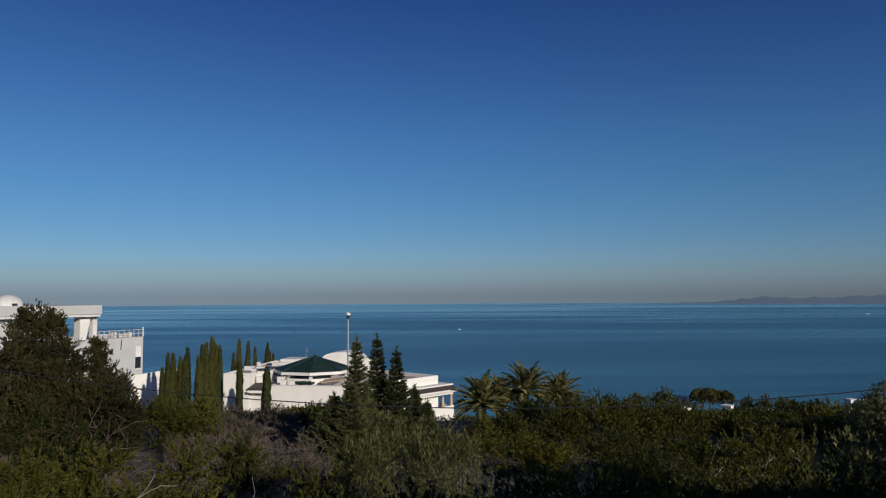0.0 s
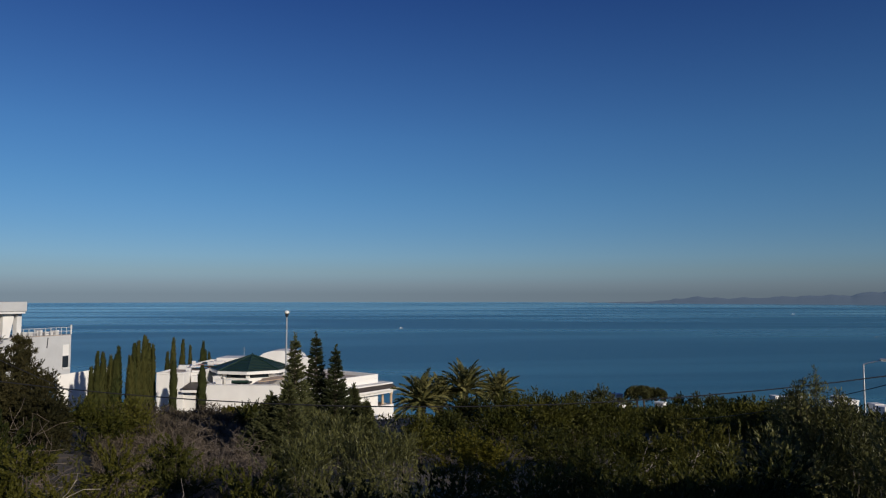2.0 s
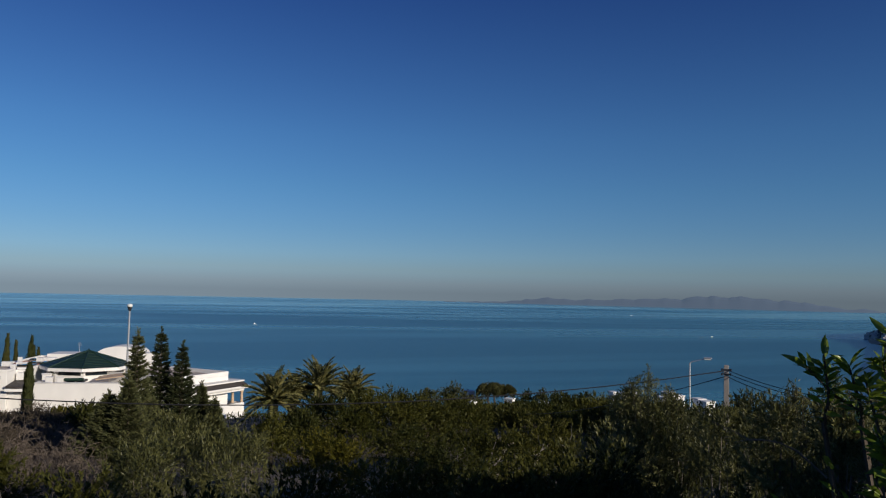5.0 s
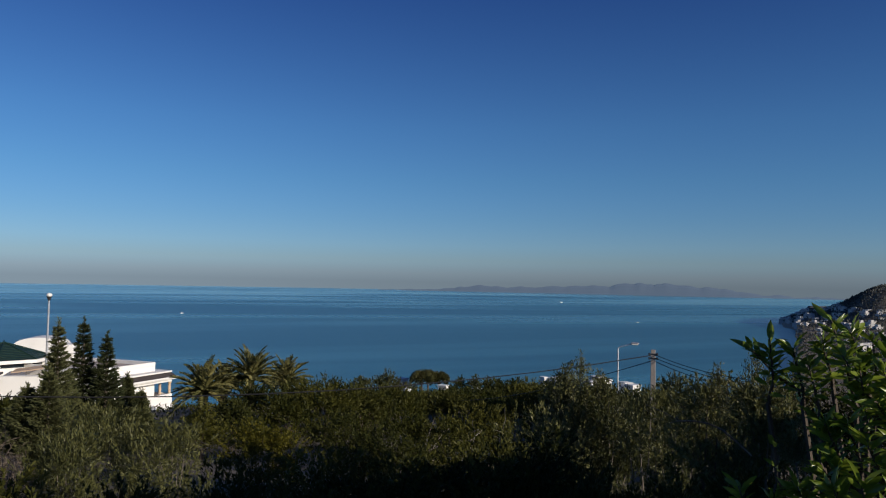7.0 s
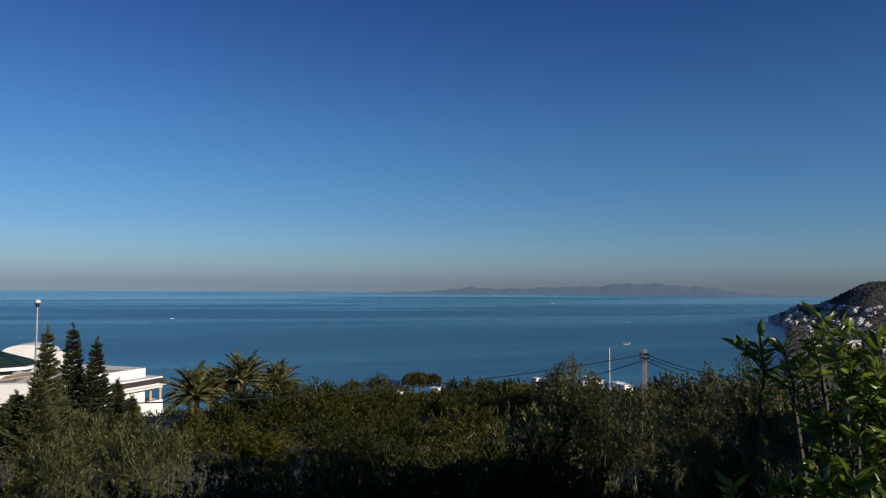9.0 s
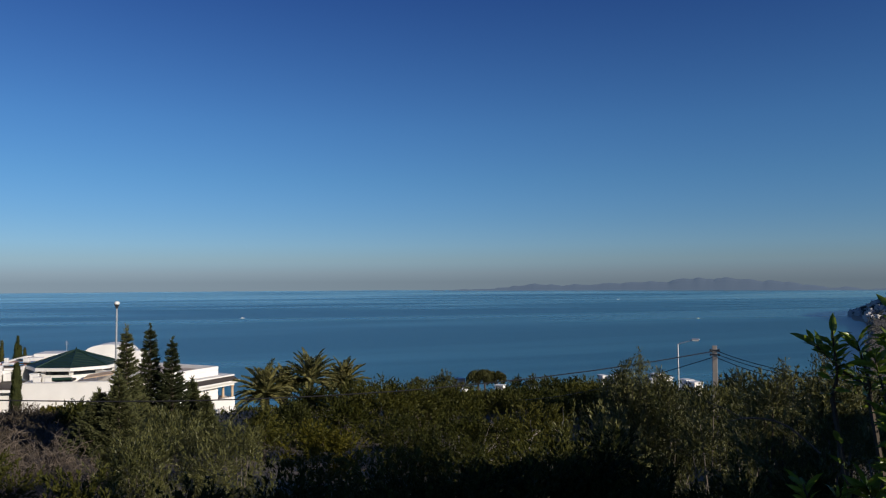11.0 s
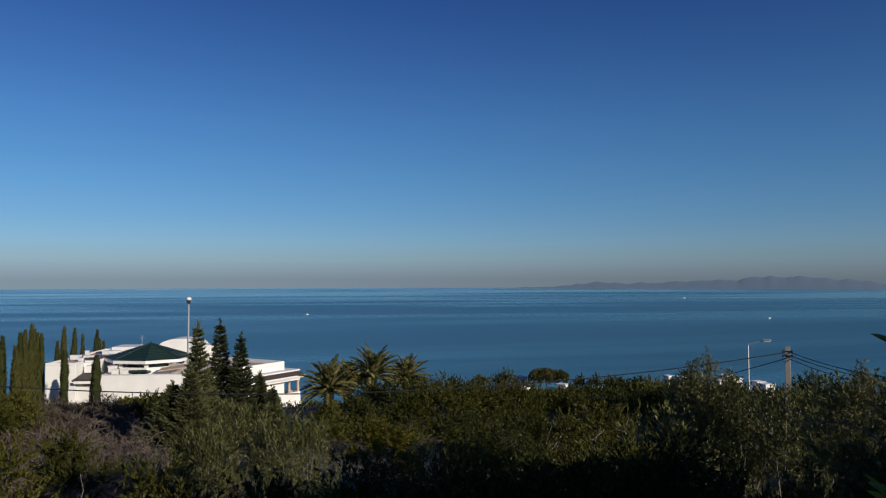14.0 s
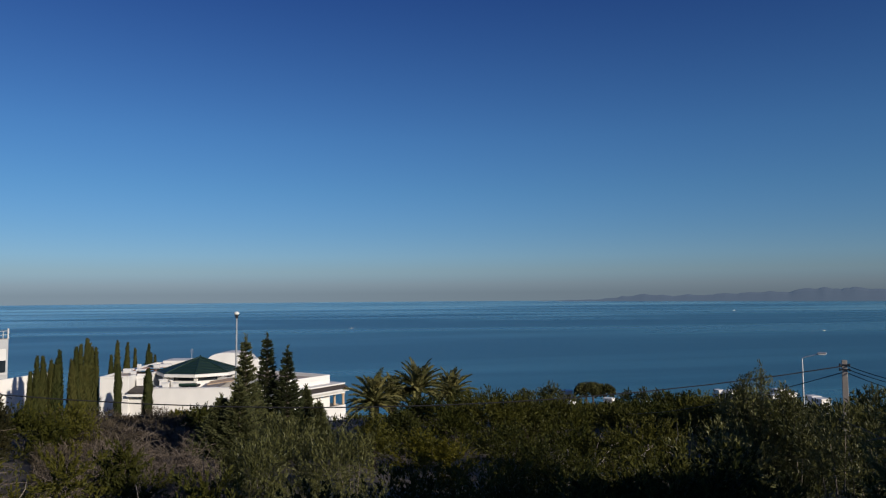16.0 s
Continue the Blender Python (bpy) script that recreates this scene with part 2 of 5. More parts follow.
def build_ground():
    radii = np.concatenate([np.linspace(0.5, 30, 25), np.linspace(33, 150, 34), np.linspace(160, 700, 45), np.linspace(730, 2400, 40)])
    azs = np.radians(np.concatenate([np.arange(-180, -60, 6), np.arange(-60, 44, 1.5), np.arange(44, 56, 0.3), np.arange(56, 180, 4)]))
    verts, faces = [(0, 0, float(ground_z(0, 0.01)))], []
    nr, na = len(radii), len(azs)
    rr, aa = np.meshgrid(radii, azs, indexing="ij")
    xs, ys = rr * np.sin(aa), rr * np.cos(aa)
    zs = ground_z(xs, ys)
    for i in range(nr):
        for j in range(na):
            p = Vector((xs[i, j], ys[i, j], 0))
            amp = min(0.35, 0.03 * radii[i]) if radii[i] < 200 else 1.0
            verts.append((p.x, p.y, zs[i, j] + amp * noise.noise(p * 0.21)))
    for j in range(na):
        k = (j + 1) % na
        faces.append((0, 1 + k, 1 + j))
        for i in range(nr - 1):
            a = 1 + i * na
            faces.append((a + j, a + k, a + na + k, a + na + j))
    g = mesh_object("ground", verts, faces, SOIL, smooth=True)
    return tagged(g, "dry brown hillside soil sloping to the sea", "ground", kind="structure")


build_ground()


def sea_material():
    m = bpy.data.materials.new("sea_water")
    m.use_nodes = True
    n, l = m.node_tree.nodes, m.node_tree.links
    b = n["Principled BSDF"]
    tc = n.new("ShaderNodeTexCoord")
    # long slicks of calm water between rippled water, their sky sheen painted pale
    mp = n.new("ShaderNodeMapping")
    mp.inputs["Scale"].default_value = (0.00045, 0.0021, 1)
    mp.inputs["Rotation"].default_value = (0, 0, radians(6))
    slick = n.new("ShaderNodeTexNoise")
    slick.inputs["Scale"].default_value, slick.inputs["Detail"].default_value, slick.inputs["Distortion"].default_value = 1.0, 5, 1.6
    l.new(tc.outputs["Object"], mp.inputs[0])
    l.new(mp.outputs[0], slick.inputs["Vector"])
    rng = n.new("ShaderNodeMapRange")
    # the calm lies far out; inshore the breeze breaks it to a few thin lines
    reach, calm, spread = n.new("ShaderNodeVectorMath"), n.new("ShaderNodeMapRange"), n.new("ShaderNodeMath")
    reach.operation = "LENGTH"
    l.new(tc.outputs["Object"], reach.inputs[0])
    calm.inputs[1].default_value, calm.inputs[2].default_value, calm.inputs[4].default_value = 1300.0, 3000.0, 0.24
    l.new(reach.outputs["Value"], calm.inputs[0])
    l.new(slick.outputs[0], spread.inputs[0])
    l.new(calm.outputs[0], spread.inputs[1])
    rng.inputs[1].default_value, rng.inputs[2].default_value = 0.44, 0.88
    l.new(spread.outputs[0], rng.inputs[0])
    mp2 = n.new("ShaderNodeMapping")
    mp2.inputs["Scale"].default_value = (0.0008, 0.011, 1)
    mp2.inputs["Rotation"].default_value = (0, 0, radians(-4))
    fine = n.new("ShaderNodeTexNoise")
    fine.inputs["Scale"].default_value, fine.inputs["Detail"].default_value, fine.inputs["Distortion"].default_value = 1.0, 3, 1.2
    l.new(tc.outputs["Object"], mp2.inputs[0])
    l.new(mp2.outputs[0], fine.inputs["Vector"])
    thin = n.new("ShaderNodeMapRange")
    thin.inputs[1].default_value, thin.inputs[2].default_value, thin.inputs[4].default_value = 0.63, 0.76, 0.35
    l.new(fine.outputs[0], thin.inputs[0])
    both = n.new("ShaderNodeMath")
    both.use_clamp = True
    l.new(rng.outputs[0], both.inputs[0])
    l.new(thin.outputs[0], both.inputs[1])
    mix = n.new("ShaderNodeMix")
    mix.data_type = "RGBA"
    # the paler second blue stands in for low sky mirrored in the slicks
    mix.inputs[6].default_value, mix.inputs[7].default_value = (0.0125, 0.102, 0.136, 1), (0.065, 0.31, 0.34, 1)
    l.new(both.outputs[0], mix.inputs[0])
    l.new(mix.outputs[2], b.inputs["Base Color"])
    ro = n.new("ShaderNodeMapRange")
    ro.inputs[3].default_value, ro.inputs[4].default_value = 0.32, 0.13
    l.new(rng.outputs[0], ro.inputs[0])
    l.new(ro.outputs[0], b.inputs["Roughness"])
    b.inputs["IOR"].default_value, b.inputs["Specular IOR Level"].default_value = 1.45, 1.0
    wave = n.new("ShaderNodeTexNoise")
    wave.inputs["Scale"].default_value, wave.inputs["Detail"].default_value = 0.35, 6
    l.new(tc.outputs["Object"], wave.inputs["Vector"])
    bp = n.new("ShaderNodeBump")
    bp.inputs["Strength"].default_value, bp.inputs["Distance"].default_value = 0.5, 0.6
    l.new(wave.outputs[0], bp.inputs["Height"])
    l.new(bp.outputs[0], b.inputs["Normal"])
    return m


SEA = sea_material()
sea_verts, sea_faces = [], []
SEA_R = [60.0, 300.0, 900.0, 2200.0, 4915.0]
for r in SEA_R:
    for k in range(128):
        sea_verts.append((r * math.sin(k * 6.2832 / 128), r * math.cos(k * 6.2832 / 128), 0.0))
for i in range(len(SEA_R) - 1):
    for k in range(128):
        a, b = i * 128, (i + 1) * 128
        sea_faces.append((a + k, a + (k + 1) % 128, b + (k + 1) % 128, b + k))
tagged(mesh_object("water", sea_verts, sea_faces, SEA), "calm deep blue sea to the horizon, sky sheen painted pale on its slicks", "sea", kind="structure")


def place(az, el, d):
    """The point in direction az, el (degrees) from the lookout, d metres off on plan."""
    return Vector((d * math.sin(radians(az)), d * math.cos(radians(az)), EYE + d * math.tan(radians(el))))


def foot(az, d):
    x, y = d * math.sin(radians(az)), d * math.cos(radians(az))
    return Vector((x, y, float(ground_z(x, y))))

# ---- the villa below, in its own axes: x along the front, y away from the lookout ----
def prism_of(pts, z0, z1, bevel=0.0):
    """An upright block over a plan of (x, y) corners, named anticlockwise."""
    bm = bmesh.new()
    lo, hi = [bm.verts.new((x, y, z0)) for x, y in pts], [bm.verts.new((x, y, z1)) for x, y in pts]
    n = len(pts)
    for k in range(n):
        bm.faces.new((lo[k], lo[(k + 1) % n], hi[(k + 1) % n], hi[k]))
    bm.faces.new(lo[::-1])
    bm.faces.new(hi)
    if bevel:
        bmesh.ops.bevel(bm, geom=bm.edges[:], offset=bevel, segments=1, affect="EDGES")
    return bm


def edge_wall(p, q, thick, z0, z1):
    """A low wall along the plan's edge p to q, on its left side."""
    p, q = Vector(p), Vector(q)
    side = Vector((p.y - q.y, q.x - p.x)).normalized() * thick
    along = (q - p).normalized() * thick
    return prism_of([tuple(p), tuple(q - along), tuple(q - along + side), tuple(p + side)], z0, z1, 0.02)


def villa():
    v = thing("villa", pose(-9.75, 78.18, 42.0, 0, 0, -7.0), "white flat-roofed villa with green tiled pavilion roof", "villa")
    # west wing, whose roof runs far back
    plan = [(-15.1, 1.0), (-12.1, 1.0), (-12.1, 3.2), (-10.9, 3.2), (-10.9, 16.8), (-15.0, 16.8)]
    part("wall", prism_of(plan, -1.5, 4.28, 0.03), WHITE, v, "tall plain white wing")
    for x0, x1, y0, y1 in ((-14.85, -12.35, 1.25, 3.2), (-14.85, -11.15, 3.45, 16.5)):
        part("roof_deck", box(x0, x1, y0, y1, 4.285, 4.32), ROOF_SCREED, v, "worn screed roof deck")
    for p, q in zip(plan, plan[1:] + plan[:1]):
        part("parapet", edge_wall(p, q, 0.24, 4.29, 4.5), WHITE, v)
    part("upper_block", box(-13.2, -9.4, 14.0, 17.6, 4.33, 4.93, 0.03), WHITE, v)
    part("roof_box", box(-11.85, -11.2, 2.45, 3.1, 3.3, 4.02, 0.03), WHITE, v)
    # the little dark canopy over the side entrance
    bm = bmesh.new()
    vs = [bm.verts.new(p) for p in ((-11.95, 0.4, 2.98), (-10.0, 0.4, 2.78), (-10.0, 3.1, 3.2), (-11.95, 3.1, 3.4), (-11.95, 0.4, 2.83), (-10.0, 0.4, 2.63), (-10.0, 3.1, 2.63), (-11.95, 3.1, 2.83))]
    for f in ((0, 1, 2, 3), (7, 6, 5, 4), (0, 4, 5, 1), (1, 5, 6, 2), (2, 6, 7, 3), (3, 7, 4, 0)):
        bm.faces.new([vs[i] for i in f])
    canopy = part("canopy", bm, DARK_TILE, v, "small dark tiled canopy")
    part("fascia", box(-12.0, -9.95, 0.26, 0.39, 2.45, 2.72, 0.01), WHITE, canopy)
    part("wall", box(-12.08, -10.9, 1.3, 1.5, -1.5, 2.4), WHITE, v)
    # the front terrace wall
    part("wall", box(-9.5, 2.25, 0.0, 0.35, -1.8, 3.30, 0.03), WHITE, v, "long plain white front wall")
    part("coping", box(-9.54, 2.25, -0.04, 0.39, 3.303, 3.38, 0.02), WHITE_OLD, v)
    part("wall", box(-9.5, -9.16, 0.35, 6.0, -1.8, 3.30, 0.03), WHITE, v)
    part("garden_door", box(-8.6, -7.9, -0.03, 0.05, -1.4, 0.9, 0.01), WHITE_OLD, v, "pale garden door")
    part("terrace", box(-9.15, 2.2, 0.35, 14.0, 2.0, 2.75), ROOF_SCREED, v, "pinkish screed terrace floor")
    # chimney stubs and tank housings along the front terrace
    for x, y, w, h in ((-8.17, 0.75, 0.33, 0.86), (-7.15, 0.75, 0.27, 0.84), (-9.0, 2.4, 0.4, 1.0)):
        c = part("chimney", box(x - w, x + w, y, y + w, 2.75, 2.9 + h, 0.03), WHITE, v)
        part("cap", box(x - w - 0.06, x + w + 0.06, y - 0.06, y + w + 0.06, 2.9 + h, 3.0 + h, 0.02), WHITE_OLD, c)
    # folded awning, loungers and the slanted blind under the pavilion
    part("awning", add_tube(bmesh.new(), [(-6.8, 1.0, 3.55), (-5.0, 1.0, 3.58)], [0.16, 0.16], 8), GREEN_TILE, v, "rolled dark green awning")
    for x in (-6.7, -5.8):
        part("lounge_seat", box(x, x + 0.75, 1.3, 2.6, 3.25, 3.48, 0.06), DARK_METAL, v, "dark terrace lounger")
    blind = prism_of([(-3.9, 0.9), (-1.2, 0.9), (-1.2, 2.4), (-3.9, 2.4)], 3.5, 3.6)
    for q in blind.verts:
        q.co.z += 0.14 * (q.co.x + 3.9) + 0.12 * (q.co.y - 0.9)
    part("blind", blind, STONE_COLUMN, v, "pale sand-coloured canvas blind")
    # eight-sided pavilion
    cx, cy, r = -6.29, 6.4, 4.5

    def ring(rad, z, turn=10.5):
        return [(cx + rad * math.cos(radians(45 * k + turn)), cy + rad * math.sin(radians(45 * k + turn)), z) for k in range(8)]

    def prism(r0, z0, r1, z1):
        bm = bmesh.new()
        a, b = [bm.verts.new(p) for p in ring(r0, z0)], [bm.verts.new(p) for p in ring(r1, z1)]
        for k in range(8):
            bm.faces.new((a[k], a[(k + 1) % 8], b[(k + 1) % 8], b[k]))
        bm.faces.new(a[::-1])
        bm.faces.new(b)
        return bm
    part("pavilion_wall", prism(3.85, 2.75, 3.85, 3.72), WHITE, v)
    part("window_band", prism(3.55, 3.72, 3.55, 4.2), GLASS, v, "dark window band")
    for k in range(8):
        a = radians(45 * k + 10.5)
        px, py = cx + 3.72 * math.cos(a), cy + 3.72 * math.sin(a)
        part("post", box(px - 0.17, px + 0.17, py - 0.17, py + 0.17, 3.72, 4.2), WHITE, v)
    part("eave", prism(r + 0.2, 4.2, r + 0.2, 4.52), WHITE, v)
    roof = new("green_roof")
    roof.parent = v
    apex = Vector((cx, cy, 5.98))
    low = [Vector(p) for p in ring(r + 0.1, 4.53)]
    for k in range(8):
        a, b = low[k], low[(k + 1) % 8]
        bm = bmesh.new()
        rows, prev = 11, None
        nrm = (b - a).cross(apex - a).normalized()
        if nrm.z < 0:
            nrm = -nrm
        for i in range(rows):
            for f, up in ((i / rows, 0.05), ((i + 1) / rows, 0.012)):
                pair = [bm.verts.new(a.lerp(apex, min(f, 0.995)) + nrm * up), bm.verts.new(b.lerp(apex, min(f, 0.995)) + nrm * up)]
                if prev:
                    bm.faces.new((prev[0], prev[1], pair[1], pair[0]))
                prev = pair
        part("roof_slope", bm, GREEN_TILE, roof)
        part("hip_tile", add_tube(bmesh.new(), [a + Vector((0, 0, 0.04)), apex + Vector((0, 0, 0.05))], [0.07, 0.06], 6), GREEN_TILE, roof)
    part("finial", lathe([(0.12, 0), (0.14, 0.08), (0.05, 0.14), (0.07, 0.2), (0.01, 0.28)], 8), GREEN_TILE, roof).location = apex
    # white shell vault, higher towards the pavilion, and the blocks behind
    bm, prof = bmesh.new(), []
    for j in range(9):
        y = 9.8 + 3.6 * j / 8
        prof.append([bm.verts.new((-4.1 + 2.5 * math.cos(math.pi * k / 16), y, 5.0 + 1.2 * math.sin(math.pi * k / 16) ** 0.8)) for k in range(17)])
    for a, b in zip(prof, prof[1:]):
        for k in range(16):
            bm.faces.new((a[k], a[k + 1], b[k + 1], b[k]))
    bm.faces.new(prof[0])
    bm.faces.new(prof[-1][::-1])
    part("vault", bm, WHITE, v, "low white barrel vault", smooth=False)
    part("wall", box(-6.7, -0.5, 9.7, 13.6, 2.75, 5.0, 0.04), WHITE, v)
    part("stair_head", box(-1.9, -0.45, 9.3, 11.4, 4.4, 5.5, 0.06), WHITE, v)
    # east wing, set askew: x along its front, y away from it
    skew = Matrix.Translation((8.5, 4.89, 0.0)) @ Matrix.Rotation(radians(55.0), 4, "Z")

    def east(name, bm, mat, parent=v, label=""):
        bm.transform(skew)
        return part(name, bm, mat, parent, label)
    east("wall", box(-7.6, 0.0, 0.0, 11.0, -2.5, 3.62, 0.03), WHITE)
    east("roof_deck", box(-7.3, -0.3, 0.3, 10.7, 3.625, 3.68), ROOF_SCREED, label="worn reddish roof deck")
    for x0, x1, y0, y1 in ((-7.6, 0.0, 0.0, 0.26), (-7.6, -7.34, 0.26, 10.74), (-0.26, 0.0, 0.26, 10.74), (-7.6, 0.0, 10.74, 11.0)):
        east("parapet", box(x0, x1, y0, y1, 3.625, 4.05, 0.02), WHITE)
    east("ledge", box(-7.6, 1.2, -1.2, -0.003, 2.97, 3.13, 0.02), WHITE)
    east("ledge", box(0.003, 1.2, 0.0, 9.0, 2.97, 3.13, 0.02), WHITE_OLD)
    # tiled pent roof round the wing
    for pts in (((-7.6, -1.55, 2.52), (1.55, -1.55, 2.52), (1.1, -1.1, 2.96), (-7.6, -1.1, 2.96)), ((1.55, -1.55, 2.52), (1.55, 9.0, 2.52), (1.1, 9.0, 2.96), (1.1, -1.1, 2.96))):
        bm = bmesh.new()
        top = [bm.verts.new(p) for p in pts]
        bot = [bm.verts.new((p[0], p[1], p[2] - 0.12)) for p in pts]
        bm.faces.new(top)
        bm.faces.new(bot[::-1])
        for k in range(4):
            bm.faces.new((top[k], bot[k], bot[(k + 1) % 4], top[(k + 1) % 4]))
        east("pent_roof", bm, DARK_TILE, label="dark brown tiled pent roof")
    east("gutter_edge", box(-7.6, 1.67, -1.67, -1.55, 2.36, 2.54, 0.02), WHITE)
    east("gutter_edge", box(1.55, 1.67, -1.55, 9.0, 2.36, 2.54, 0.02), WHITE)
    east("soffit", box(-7.6, 1.5, -1.5, -0.003, 2.24, 2.36, 0.02), WHITE)
    east("soffit", box(0.003, 1.5, 0.0, 9.0, 2.24, 2.36, 0.02), WHITE)
    east("beam", box(-7.6, 1.2, -1.2, -0.9, 1.98, 2.24, 0.02), WHITE)
    east("beam", box(0.9, 1.2, -0.9, 9.0, 1.98, 2.24, 0.02), WHITE)
    for x, y in ((1.03, -1.03), (1.03, 0.25), (1.03, 3.2)):
        bm = lathe([(0.2, 0.55), (0.2, 0.66), (0.15, 0.7), (0.14, 1.76), (0.19, 1.82), (0.2, 1.98)], 12)
        bmesh.ops.translate(bm, verts=bm.verts[:], vec=(x, y, 0))
        east("column", bm, STONE_COLUMN, label="sandstone column")
    east("balcony_wall", box(-2.2, 1.25, -1.25, -1.05, -0.25, 0.72, 0.04), WHITE)
    east("balcony_wall", box(1.05, 1.25, -1.05, 8.0, -0.25, 0.72, 0.04), WHITE)
    east("balcony_floor", box(-2.2, 1.05, -1.05, -0.003, -0.2, 0.0), WHITE_OLD)
    east("balcony_floor", box(0.003, 1.05, 0.0, 8.0, -0.2, 0.0), WHITE_OLD)
    # the shaded doorway behind the columns
    east("doorway", box(0.003, 0.06, 1.0, 3.4, 0.0, 1.95), GLASS, label="dark glazed balcony door")
    # garden stair with a curved white flank under the balcony
    bm = bmesh.new()
    pts = [(-3.4, -0.25), (1.25, -0.25), (1.3, -0.55), (0.9, -0.95), (0.2, -1.4), (-0.6, -1.7), (-1.4, -2.4), (-3.4, -2.4)]
    a, b = [bm.verts.new((x, -1.35, z)) for x, z in pts], [bm.verts.new((x, -1.0, z)) for x, z in pts]
    bm.faces.new(a)
    bm.faces.new(b[::-1])
    for k in range(len(pts)):
        bm.faces.new((a[k], a[(k + 1) % len(pts)], b[(k + 1) % len(pts)], b[k]))
    east("stair_flank", bm, WHITE, label="curved white stair flank")
    # clutter on the west roof: tanks, cooler boxes, pipes and an aerial
    for x, y, w, d, h in ((-14.2, 6.0, 0.9, 0.6, 0.5), (-14.1, 9.0, 0.4, 0.4, 0.7), (-13.2, 7.6, 1.3, 0.7, 0.3), (-12.6, 10.4, 0.6, 0.6, 0.5), (-12.2, 12.2, 1.4, 0.8, 0.4), (-13.0, 4.6, 0.5, 0.5, 0.35)):
        part("roof_box", box(x - w / 2, x + w / 2, y - d / 2, y + d / 2, 4.32, 4.32 + h, 0.04), WHITE_OLD, v, "weathered rooftop box")
    for x, y in ((-12.4, 6.2), (-12.2, 9.0), (-13.4, 12.6)):
        part("solar_panel", prism_of([(x - 0.9, y - 0.6), (x + 0.9, y - 0.6), (x + 0.9, y + 0.6), (x - 0.9, y + 0.6)], 4.45, 4.53), GLASS, v, "dark rooftop panel")
    for y in (6.6, 8.3, 10.2):
        part("roof_pipe", add_tube(bmesh.new(), [(-14.4, y, 4.4), (-11.4, y + 0.5, 4.42)], [0.06, 0.06], 6), TERRACOTTA, v, "rusty roof pipe")
    mast = part("antenna_mast", add_tube(bmesh.new(), [(-9.98, 15.0, 4.93), (-9.98, 15.0, 6.3)], [0.025, 0.02], 6), GALVANISED, v, "thin aerial mast")
    for k in range(4):
        part("antenna_rod", add_tube(bmesh.new(), [(-10.28 + 0.05 * k, 15.0, 5.85 + 0.12 * k), (-9.68 - 0.05 * k, 15.0, 5.85 + 0.12 * k)], [0.012, 0.012], 4), GALVANISED, mast)
    return v


villa()


